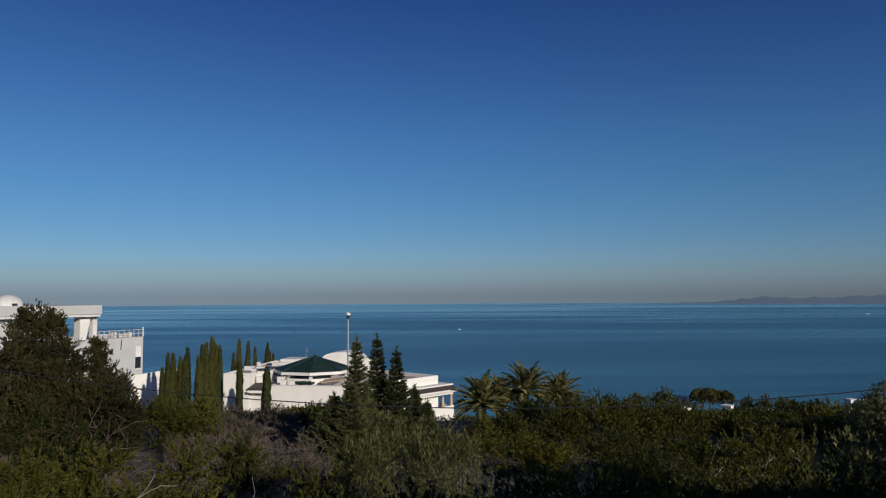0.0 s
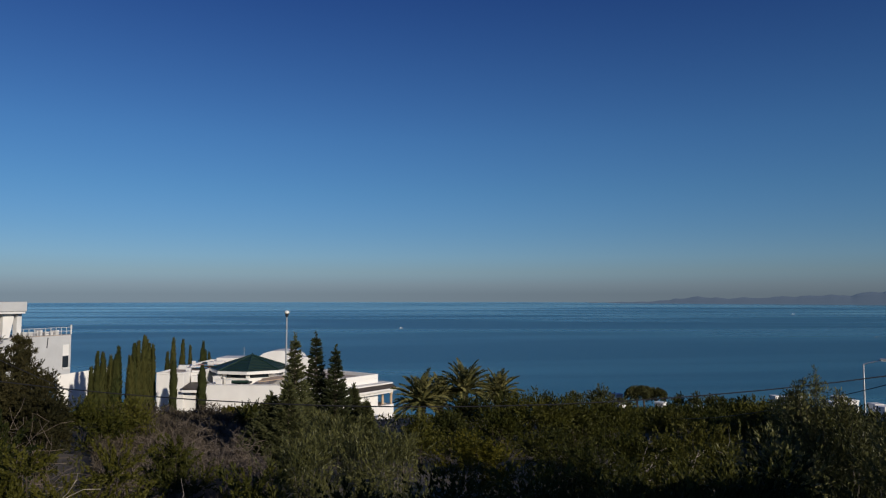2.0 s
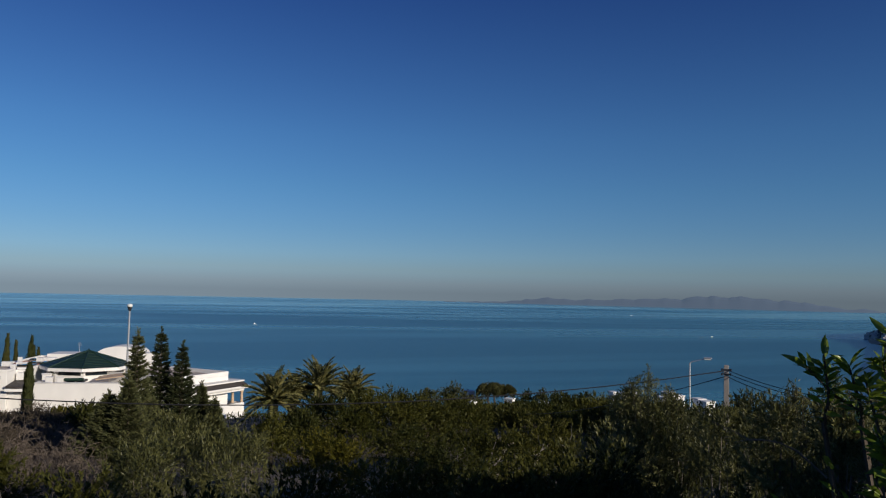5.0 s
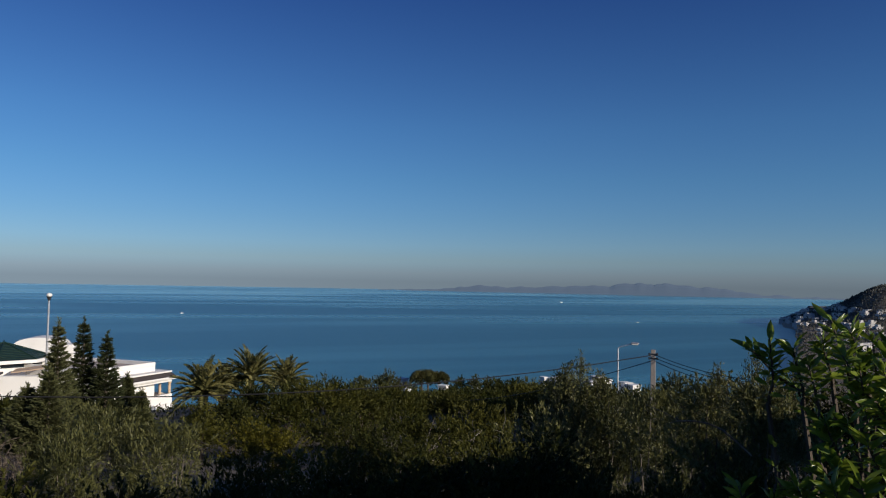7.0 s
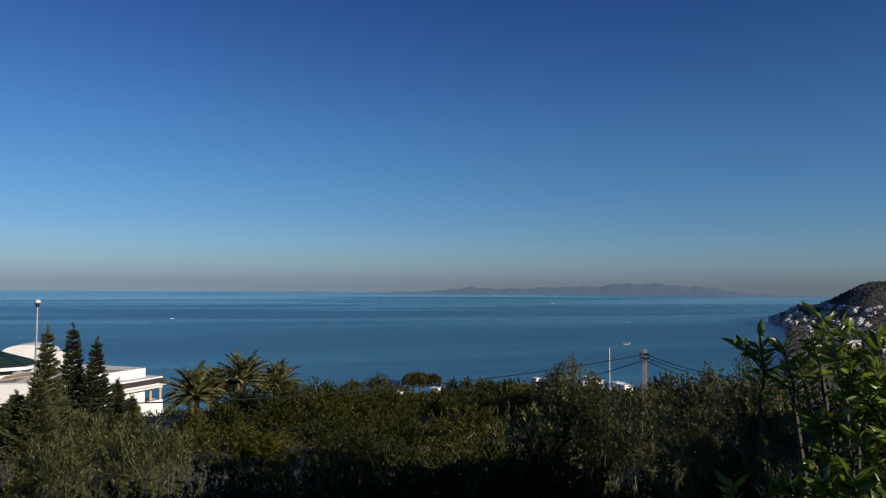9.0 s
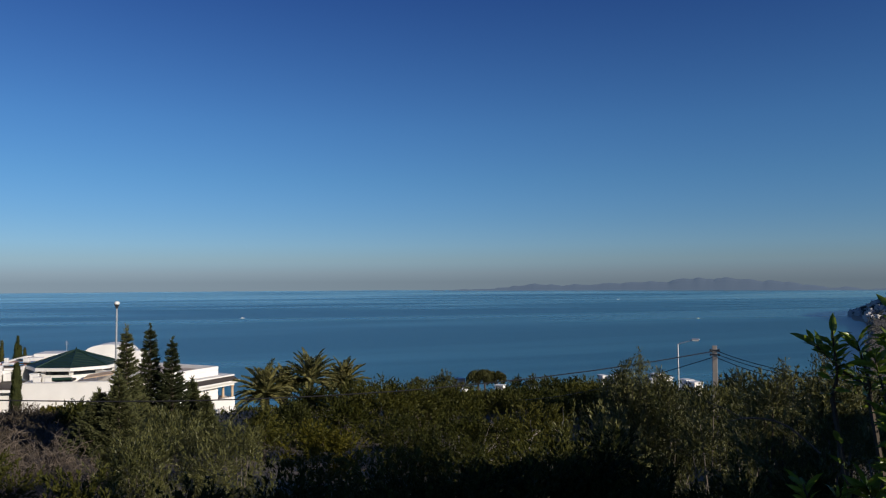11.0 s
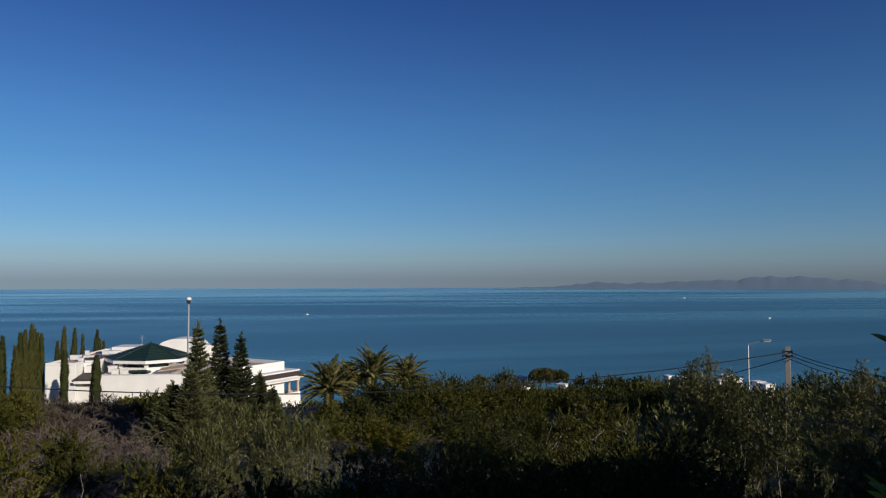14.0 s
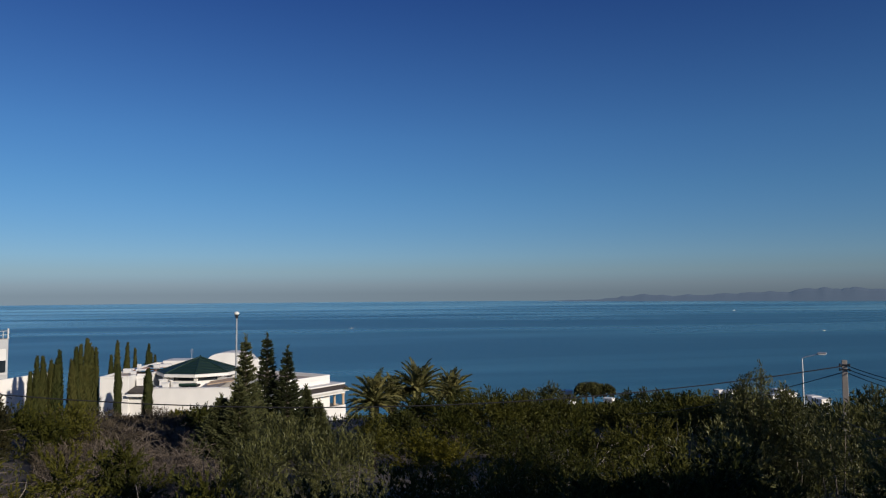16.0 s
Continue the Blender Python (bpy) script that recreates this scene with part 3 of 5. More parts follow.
def cliff_house():
    """The white house up on the slope, in axes along its front."""
    h = thing("terraced_house", pose(-36.3, 76.9, 46.0, 0, 0, 60.0), "white modern house with roof slab and sea terrace", "house")
    stretch = 1.24

    def long_box(x0, x1, y0, y1, z0, z1, bevel=0.0):
        return box(x0 * stretch, x1 * stretch, y0, y1, z0, z1, bevel)
    part("roof_slab", long_box(-11.0, 0.0, 0.0, 8.0, 7.2, 8.18, 0.05), WHITE_DIMMED, h, "thick white roof slab")
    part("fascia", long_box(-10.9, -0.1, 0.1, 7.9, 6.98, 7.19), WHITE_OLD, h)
    part("wall", long_box(-11.0, -3.0, 1.0, 8.0, 3.0, 6.97, 0.04), WHITE_DIMMED, h)
    part("pier", long_box(-0.3, 0.12, 1.0, 1.7, 4.53, 6.97, 0.03), WHITE_OLD, h)
    # the flared pillar of the loggia
    bm = prism_of([(-1.92, 0.9), (-1.2, 0.9), (-1.2, 1.9), (-1.92, 1.9)], 4.53, 6.97)
    for q in bm.verts:
        if q.co.z > 6 and q.co.x > -1.5:
            q.co.x += 0.5
    part("pillar", bm, WHITE, h, "flared white loggia pillar")
    part("wall", long_box(-4.6, 5.03, 1.4, 7.0, -1.0, 4.45, 0.05), WHITE_DIMMED, h)
    part("terrace_floor", long_box(-4.55, 4.98, 1.45, 6.9, 4.455, 4.52), ROOF_SCREED, h)
    # bowed parapet in front of the loggia
    bm, rows = bmesh.new(), []
    for k in range(9):
        u = k / 8
        x, y = (-3.5 + 2.3 * u) * stretch, 1.35 - 0.95 * math.sin(math.pi * u)
        rows.append([bm.verts.new((x, y + dy, z)) for dy, z in ((0, 4.1), (0, 5.15 - 0.4 * u), (0.14, 5.15 - 0.4 * u), (0.14, 4.1))])
    for p, q in zip(rows, rows[1:]):
        for k in range(4):
            bm.faces.new((p[k], q[k], q[(k + 1) % 4], p[(k + 1) % 4]))
    bm.faces.new(rows[0])
    bm.faces.new(rows[-1][::-1])
    part("balcony_parapet", bm, WHITE_DIMMED, h, "bowed white balcony parapet")
    rail = new("railing")
    rail.parent = h
    for k in range(10):
        part("baluster", long_box(0.5 + 0.5 * k, 0.55 + 0.5 * k, 1.42, 1.48, 4.52, 5.35), WHITE_DIMMED, rail)
    for z in (4.9, 5.3):
        part("rail", long_box(0.5, 5.03, 1.43, 1.47, z, z + 0.05), WHITE_DIMMED, rail)
    part("post", long_box(4.93, 5.03, 1.38, 1.5, 4.52, 5.6), WHITE_OLD, rail)
    win = part("window", long_box(4.2, 4.76, 1.36, 1.42, 0.8, 2.25), GLASS, h, "tall dark window")
    part("reveal", long_box(4.2, 4.76, 1.34, 1.42, 2.25, 3.46), WHITE, win)
    part("rail", long_box(4.15, 4.8, 1.22, 1.28, 0.75, 1.0), WHITE_OLD, win)
    bm = bmesh.new()
    bmesh.ops.create_uvsphere(bm, u_segments=20, v_segments=10, radius=1.0, matrix=Matrix.LocRotScale((-8.6, 2.2, 8.2), None, (1.35, 1.35, 1.1)))
    part("dome", bm, WHITE_OLD, h, "small white dome", smooth=True)
    part("vent", box(-8.95, -8.45, 0.85, 1.0, 8.2, 8.45, 0.02), DARK_METAL, h)
    for x, w, z in ((0.9, 0.9, 0.45), (2.1, 0.5, 0.65), (2.8, 0.8, 0.4), (3.7, 0.5, 0.5)):
        part("planter", long_box(x, x + w, 2.0, 2.6, 4.52, 4.52 + z, 0.04), WHITE_OLD, h)
    part("downpipe", add_tube(bmesh.new(), [(3.4, 1.36, 4.3), (3.3, 1.36, 3.2)], [0.05, 0.05], 6), DARK_METAL, h, "dark drain stain pipe")
    return h


cliff_house()


def garden_wall():
    bm = bmesh.new()
    lo, hi = [], []
    w = thing("garden_wall", pose(-33.2, 78.3, 45.0, 0, 0, 22.0), "long plain white garden wall", "wall")
    pts = [(-0.5, -2.0), (4.4, -2.4), (4.4, 2.2), (0.0, 1.65), (-0.5, 1.6)]
    a, b = [bm.verts.new((x, 0, z)) for x, z in pts], [bm.verts.new((x, 0.3, z)) for x, z in pts]
    bm.faces.new(a)
    bm.faces.new(b[::-1])
    for k in range(len(pts)):
        bm.faces.new((a[k], a[(k + 1) % len(pts)], b[(k + 1) % len(pts)], b[k]))
    part("wall", bm, WHITE, w)


garden_wall()


# ---- plants ----
def crown_cloud(rng, n, radius, height, lobes=14, flat=1.0, bottom=0.12):
    """Places and directions of leaves on an uneven crown of several lobes; z from the foot."""
    cen = np.empty((lobes, 3))
    k = np.arange(lobes)
    ang = k * 2.4 + rng.uniform(0, 6.28)
    rad = radius * 0.72 * np.sqrt((k + 0.4) / lobes)
    cen[:, 0], cen[:, 1] = rad * np.cos(ang), rad * np.sin(ang)
    dome = np.sqrt(np.clip(1 - (rad / radius) ** 2 * 0.85, 0.05, 1))
    size = radius * rng.uniform(0.28, 0.50, lobes)
    size_z = np.minimum(size * rng.uniform(0.7, 1.05, lobes) * flat, 0.45 * height)
    top = height * (bottom + (1 - bottom) * dome * rng.uniform(0.72, 1.0, lobes))
    low = rng.random(lobes) < (0.3 if height < 2.2 * radius else 0.55)
    top[low] *= rng.uniform(0.45, 0.75, low.sum())
    top[0] = height
    cen[:, 2] = np.maximum(top - size_z, 0.0)
    pick = rng.integers(0, lobes, n)
    d = unit(rng.normal(size=(n, 3)))
    d[:, 2] = np.abs(d[:, 2]) * 1.2 - 0.35
    d = unit(d)
    depth = 1 - 0.45 * rng.random(n) ** 3
    ruff = 1 + 0.25 * np.sin(d[:, 0] * 7 + pick) * np.sin(d[:, 1] * 6 + 2 * pick) + 0.1 * rng.normal(size=n)
    s = np.stack([size[pick], size[pick], size_z[pick]], 1)
    at = cen[pick] + d * s * (depth * ruff)[:, None]
    at[:, 2] = np.maximum(at[:, 2], 0.03)
    way = 0.6 * d + np.array([0, 0, 0.45]) + rng.normal(size=(n, 3)) * 0.7
    return at, way, cen, d + np.array([0, 0, 0.25])


def limbs(rng, cen, height, radius, mat, parent, stems=1, thick=0.02):
    bm = bmesh.new()
    for i, c in enumerate(cen[:9]):
        sx = rng.uniform(-0.12, 0.12) * radius * stems
        mid = (c[0] * 0.4 + sx, c[1] * 0.4, c[2] * 0.5)
        add_tube(bm, [(sx, 0, -0.3), mid, tuple(c)], [thick * height * 0.4, thick * height * 0.26, thick * height * 0.1], 5)
    return part("trunk", bm, mat, parent)


def tuft_cloud(rng, n, radius, height, lobes, upright):
    """Leaves along shoots that fan out of the crown's lobes, with gaps between the tufts; z from the foot."""
    _, _, cen, _ = crown_cloud(rng, 4, radius, height, lobes)
    count = len(cen)
    cen[0, 2] = min(cen[0, 2], cen[1:, 2].max() + 0.25 * radius)
    size = radius * rng.uniform(0.34, 0.56, count)
    cen[:, 2] = np.maximum(cen[:, 2] - 0.15 * size, 0.1 * height)
    shoots = count * 22
    owner = np.arange(shoots) % count
    d = unit(rng.normal(size=(shoots, 3)) + np.array([0, 0, 0.25 + upright]))
    d[:, 2] = np.where(d[:, 2] < -0.3, -d[:, 2], d[:, 2])
    reach = size[owner] * rng.uniform(0.65, 1.25, shoots) * (1 + 0.35 * upright * np.clip(d[:, 2], 0, 1))
    bend = unit(np.cross(d, rng.normal(size=(shoots, 3)))) * 0.22
    pick = rng.integers(0, shoots, n)
    f = (0.18 + 0.82 * rng.random(n) ** 0.62)[:, None]
    dd, rr = d[pick], reach[pick][:, None]
    curve = bend[pick] + np.array([0, 0, 0.16 + 0.12 * upright])
    at = cen[owner[pick]] + dd * rr * f + curve * rr * f ** 2 + rng.normal(size=(n, 3)) * 0.055 * rr * (1.25 - f)
    top = height * 1.03
    at[:, 2] = np.where(at[:, 2] > top, top - 0.2 * rng.random(n) * radius * 0.5, at[:, 2])
    at[:, 2] = np.maximum(at[:, 2], 0.03)
    way = dd + 2 * curve * f + rng.normal(size=(n, 3)) * 0.5
    return at, way, cen, dd + np.array([0, 0, 0.3])


def bush(az, el, d, radius, mat, name, label, category, seed, density=1.6, leaf=0.0036, slim=0.42, wood=BARK, group="", upright=0.0, lobes=0):
    """A bush whose top shows at az, el from the lookout, d metres off."""
    rng = np.random.default_rng(seed)
    p = foot(az, d)
    height = max(place(az, el, d).z - p.z, 0.8)
    t = thing(name, Matrix.Translation(p), label, category, group)
    size = max(leaf * (d if d > 20 else d * 1.2), 0.04)
    n = int(min(26000, density * 22 * (radius * max(radius, height * 0.6)) / size ** 2))
    at, way, cen, out = tuft_cloud(rng, n, radius * 1.05, height, lobes or int(12 + radius * 5), upright)
    leaves("crown", at, way, size * rng.uniform(0.7, 1.5, n), size * slim * rng.uniform(0.8, 1.2, n), mat, t, rng, out=out)
    limbs(rng, cen, height, radius, wood, t)
    return t


# direction, height of the top above the level, distance and half width of each plant
BROWN_BUSHES = [
    (-30.9, -1.6, 44, 1.6), (-29.4, -2.5, 43, 1.8), (-27.8, -3.1, 43, 1.6), (-26.3, -4.1, 43, 1.6), (-24.9, -4.7, 43, 1.4),
    (-23.9, -5.5, 43, 1.1), (-31.0, -3.4, 40, 1.9), (-28.6, -4.5, 40, 1.9), (-26.1, -5.5, 40, 1.7), (-24.3, -6.4, 38, 1.4)]
SCRUB_BUSHES = [
    (-29.3, -6.26, 18, 1.55), (-25.6, -8.64, 14, 1.10), (-19.4, -9.86, 14, 1.32), (-30.6, -9.14, 10, 0.70),
    (-21.2, -7.35, 55, 2.58), (-18.8, -7.76, 58, 2.27), (-15.7, -10.28, 20, 1.25), (12.0, -7.54, 50, 2.54),
    (9.0, -8.40, 48, 2.07), (15.0, -7.80, 55, 2.58), (17.0, -8.55, 60, 3.29), (9.9, -7.71, 58, 1.82),
    (5.1, -9.26, 45, 1.76), (19.4, -8.57, 75, 4.11), (22.8, -8.55, 75, 4.11), (25.8, -7.99, 80, 3.76),
    (28.3, -7.83, 80, 3.76), (2.9, -9.57, 42, 1.32), (13.5, -9.71, 36, 1.97), (18.9, -10.08, 38, 2.38),
    (23.9, -9.77, 38, 2.38), (31.3, -7.77, 60, 4.23), (34.6, -8.04, 50, 3.13), (38.4, -7.92, 45, 2.11),
    (16.2, -11.34, 26, 1.83), (21.7, -10.89, 28, 1.75), (14.6, -8.52, 65, 3.05), (20.8, -8.91, 70, 3.29),
    (25.3, -8.83, 65, 2.54), (41.4, -7.69, 40, 1.88), (37.8, -9.15, 30, 1.41)]
DARK_BUSHES = [
    (-9.9, -8.29, 64, 1.90), (-10.1, -13.41, 11, 0.60), (5.0, -13.63, 12, 0.75), (11.5, -13.85, 11, 0.78),
    (17.7, -13.32, 11, 0.78), (23.8, -12.27, 12, 0.85), (28.8, -11.43, 13, 0.81), (-2.2, -14.05, 10, 0.55),
    (-8.6, -9.13, 60, 1.41), (10.5, -14.28, 12, 0.75), (15.7, -14.80, 11, 0.78), (21.8, -14.38, 11, 0.78),
    (27.1, -14.44, 12, 0.75), (31.9, -14.01, 10, 0.55), (37.8, -13.21, 10, 0.55), (43.3, -12.51, 8, 0.38),
    (48.1, -12.93, 6, 0.28)]
OLIVES = [
    (-3.8, -9.53, 23, 1.71), (0.7, -10.67, 21, 1.15), (-6.4, -11.07, 20, 0.94), (30.6, -7.54, 20, 1.17),
    (33.9, -8.10, 19, 0.89), (28.2, -9.49, 17, 0.93), (38.8, -6.77, 17, 0.80), (36.7, -8.25, 16, 0.75),
    (44.1, -5.48, 12, 0.52), (41.0, -7.71, 15, 0.70), (47.5, -6.08, 11, 0.47)]
FAR_TREES = [
    (16.9, -6.99, 150, 3.00), (16.4, -7.33, 150, 1.80), (22.5, -7.30, 165, 1.60), (23.7, -7.07, 165, 2.20),
    (24.8, -7.24, 168, 1.80), (27.0, -7.47, 165, 3.00), (28.5, -7.61, 150, 2.60), (14.8, -7.58, 140, 2.60),
    (12.6, -7.72, 135, 2.40), (18.4, -7.78, 150, 2.40), (21.7, -7.87, 150, 2.20), (38.1, -6.99, 120, 2.20)]
UMBRELLA_PINES = [
    (19.5, -7.04, 158, 2.40), (20.9, -7.13, 162, 2.00), (20.0, -7.00, 160, 1.60)]
CYPRESSES = [
    (-21.20, -5.28, 77, 0.22), (-20.83, -4.23, 77, 0.45), (-20.48, -4.24, 77, 0.42), (-19.96, -4.51, 78, 0.45),
    (-19.46, -3.86, 78, 0.62), (-18.70, -4.55, 78, 0.50), (-18.43, -3.64, 79, 0.60), (-18.15, -3.48, 79, 0.55),
    (-17.75, -3.07, 80, 0.68), (-17.42, -3.67, 81, 0.50), (-17.18, -3.76, 81, 0.40), (-16.15, -4.25, 101, 0.60),
    (-15.75, -3.20, 102, 0.85), (-15.09, -3.38, 103, 0.80), (-14.58, -3.82, 104, 0.65), (-13.66, -3.50, 104, 0.95),
    (-13.23, -4.36, 104, 0.80)]
COLUMN_CYPRESSES = [(-15.72, -4.95, 76, 0.42), (-13.72, -5.4, 74, 0.52)]
CONIFERS = [
    (-6.95, -3.3, 48, 1.75), (-5.35, -3.15, 50, 1.75), (-3.85, -4.2, 49, 1.7), (-8.7, -7.6, 45, 2.2), (-7.4, -6.6, 44, 2.0),
    (-2.4, -7.2, 50, 1.4), (-1.45, -8.3, 48, 1.2)]
PALMS = [
    (2.9, -8.5, 58, 2.6), (6.25, -7.6, 60, 2.55), (8.9, -7.9, 63, 2.3), (4.3, -7.9, 60, 1.7)]
TWIG_SHRUBS = [
    (-15.3, -8.99, 46, 1.44), (-12.4, -9.54, 42, 1.64), (-13.7, -10.31, 30, 1.41), (-10.5, -10.53, 28, 0.99),
    (-17.4, -9.46, 34, 1.33), (-28.3, -5.57, 24, 1.13)]

for i, (az, el, d, r) in enumerate(BROWN_BUSHES):
    bush(az, el, d, r * 0.95, BROWN_CONIFER, "juniper_bush", "dense brownish green juniper bush on the slope", "bush", 100 + i, density=2.4, slim=0.35, upright=0.3, lobes=26)
for i, (az, el, d, r) in enumerate(SCRUB_BUSHES):
    bush(az, el + (0.25, -0.2, 0.1, -0.35, 0.0)[i % 5], d, r * 1.0, GREEN_SCRUB if i % 3 else DARK_SCRUB, "scrub_bush", "dense olive green mastic bush on the hillside", "bush", 200 + i)
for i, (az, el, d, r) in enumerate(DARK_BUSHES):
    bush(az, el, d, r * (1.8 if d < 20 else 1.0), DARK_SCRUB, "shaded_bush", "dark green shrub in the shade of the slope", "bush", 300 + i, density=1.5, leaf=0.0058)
for i, (az, el, d, r) in enumerate(OLIVES):
    bush(az, el - 0.25, d, r * 1.25, OLIVE_LEAF, "olive_tree", "grey-green wild olive with upright shoots", "olive tree", 400 + i, density=1.7, leaf=0.0050, slim=0.24, wood=OLIVE_BARK, upright=0.9)
bush(7.4, -10.6, 29, 1.6, YELLOW_SCRUB, "yellowing_bush", "round bush with yellowing leaves", "bush", 500, density=2.0)
for i, (az, el, d, r) in enumerate(((6.6, -7.85, 56, 1.9), (9.2, -7.7, 57, 1.9), (5.0, -8.9, 54, 1.4), (3.4, -9.9, 52, 1.5), (-10.0, -8.1, 66, 1.3))):
    bush(az, el, d, r, DARK_SCRUB, "scrub_bush", "dense dark mastic bush at the foot of the palms", "bush", 505 + i)
bush(-11.6, -8.45, 72, 1.15, YELLOW_SCRUB, "clipped_hedge", "clipped green hedge by the white wall", "hedge", 501, density=2.0)
for i, (az, el, d, r) in enumerate(FAR_TREES):
    bush(az, el, d, r, DARK_SCRUB if i % 3 == 2 else PINE_LEAF, "shore_tree", "round dark evergreen tree above the shore", "tree", 520 + i, leaf=0.0036)


def umbrella_pine(az, el, d, radius, seed):
    rng = np.random.default_rng(seed)
    p = foot(az, d)
    h = place(az, el, d).z - p.z
    t = thing("umbrella_pine", Matrix.Translation(p), "umbrella pine with a flat dark crown", "pine tree", "umbrella pines")
    n = 2600
    ang, rr = rng.uniform(0, 6.283, n), radius * np.sqrt(rng.random(n))
    z = h - 0.55 * radius * (rr / radius) ** 2 - rng.random(n) * 0.5 * radius + 0.15 * radius * np.sin(ang * 5 + seed)
    at = np.stack([rr * np.cos(ang), rr * np.sin(ang), z], 1)
    way = np.stack([np.cos(ang), np.sin(ang), np.full(n, 0.7)], 1) + rng.normal(size=(n, 3)) * 0.5
    leaves("crown", at, way, 0.55, 0.24, PINE_LEAF, t, rng)
    bm = add_tube(bmesh.new(), [(0, 0, -0.4), (0.2, 0, h * 0.4), (0, 0.1, h * 0.72)], [0.3, 0.24, 0.2], 7)
    for k in range(6):
        a = k * 1.05
        add_tube(bm, [(0, 0.1, h * 0.68), (radius * 0.35 * math.cos(a), radius * 0.35 * math.sin(a), h * 0.8), (radius * 0.75 * math.cos(a), radius * 0.75 * math.sin(a), h - 0.5 * radius)], [0.15, 0.1, 0.05], 5)
    part("trunk", bm, BARK, t)


for i, (az, el, d, r) in enumerate(UMBRELLA_PINES):
    umbrella_pine(az, el, d, r, 600 + i)


def cypress(az, el, d, radius, seed, column=False):
    """Upright sprays round a stem; an old tree splits into several leaders, a clipped one is a column."""
    rng = np.random.default_rng(seed)
    p = foot(az, d)
    h = place(az, el, d).z - p.z
    t = thing("cypress", Matrix.Translation(p), "narrow clipped column of dark cypress" if column else "slender olive green cypress with feathery tips", "cypress", "clipped cypresses" if column else "cypress row")
    at, way, face = [], [], []
    for k in range(1 if column else 5):
        off = np.array([0.0, 0.0]) if k == 0 else rng.normal(size=2) * radius * 0.3
        tall = h * (1.0 if k == 0 else rng.uniform(0.72, 0.95))
        wide = radius * (0.62 if column else 0.48)
        n = 4200 if column else 1500
        u = rng.random(n) ** 0.85
        ang = rng.uniform(0, 6.283, n)
        shape = np.clip(u * 9 + 0.4, 0, 1) * (1 - u ** (7 if column else 2.6)) ** 0.8
        rr = wide * np.clip(shape, 0.03, 2) * (1 - 0.4 * rng.random(n) ** 2) * (1 + 0.22 * np.sin(ang * 3 + u * 23 + seed + k))
        at.append(np.stack([off[0] * (1 - 0.5 * u) + rr * np.cos(ang), off[1] * (1 - 0.5 * u) + rr * np.sin(ang), u * tall * 0.97], 1))
        way.append(np.stack([np.cos(ang) * 0.22, np.sin(ang) * 0.22, np.full(n, 1.0)], 1) + rng.normal(size=(n, 3)) * 0.16)
        face.append(np.stack([np.cos(ang), np.sin(ang), np.full(n, 0.2)], 1))
    at, way, face = np.concatenate(at), np.concatenate(way), np.concatenate(face)
    leaves("crown", at, way, (0.28 if column else 0.40) * rng.uniform(0.6, 1.4, len(at)), 0.09, CYPRESS_LEAF if column else TALL_CYPRESS_LEAF, t, rng, out=face)
    part("trunk", add_tube(bmesh.new(), [(0, 0, -0.4), (0, 0, h * 0.5), (0, 0, h * 0.9)], [0.14, 0.09, 0.03], 6), BARK, t)


for i, q in enumerate(CYPRESSES):
    cypress(*q, 640 + i)
for i, q in enumerate(COLUMN_CYPRESSES):
    cypress(*q, 664 + i, column=True)
for i, q in enumerate(((25.40, -7.66, 140, 0.9), (25.70, -7.83, 140, 0.9))):
    cypress(*q, 660 + i)


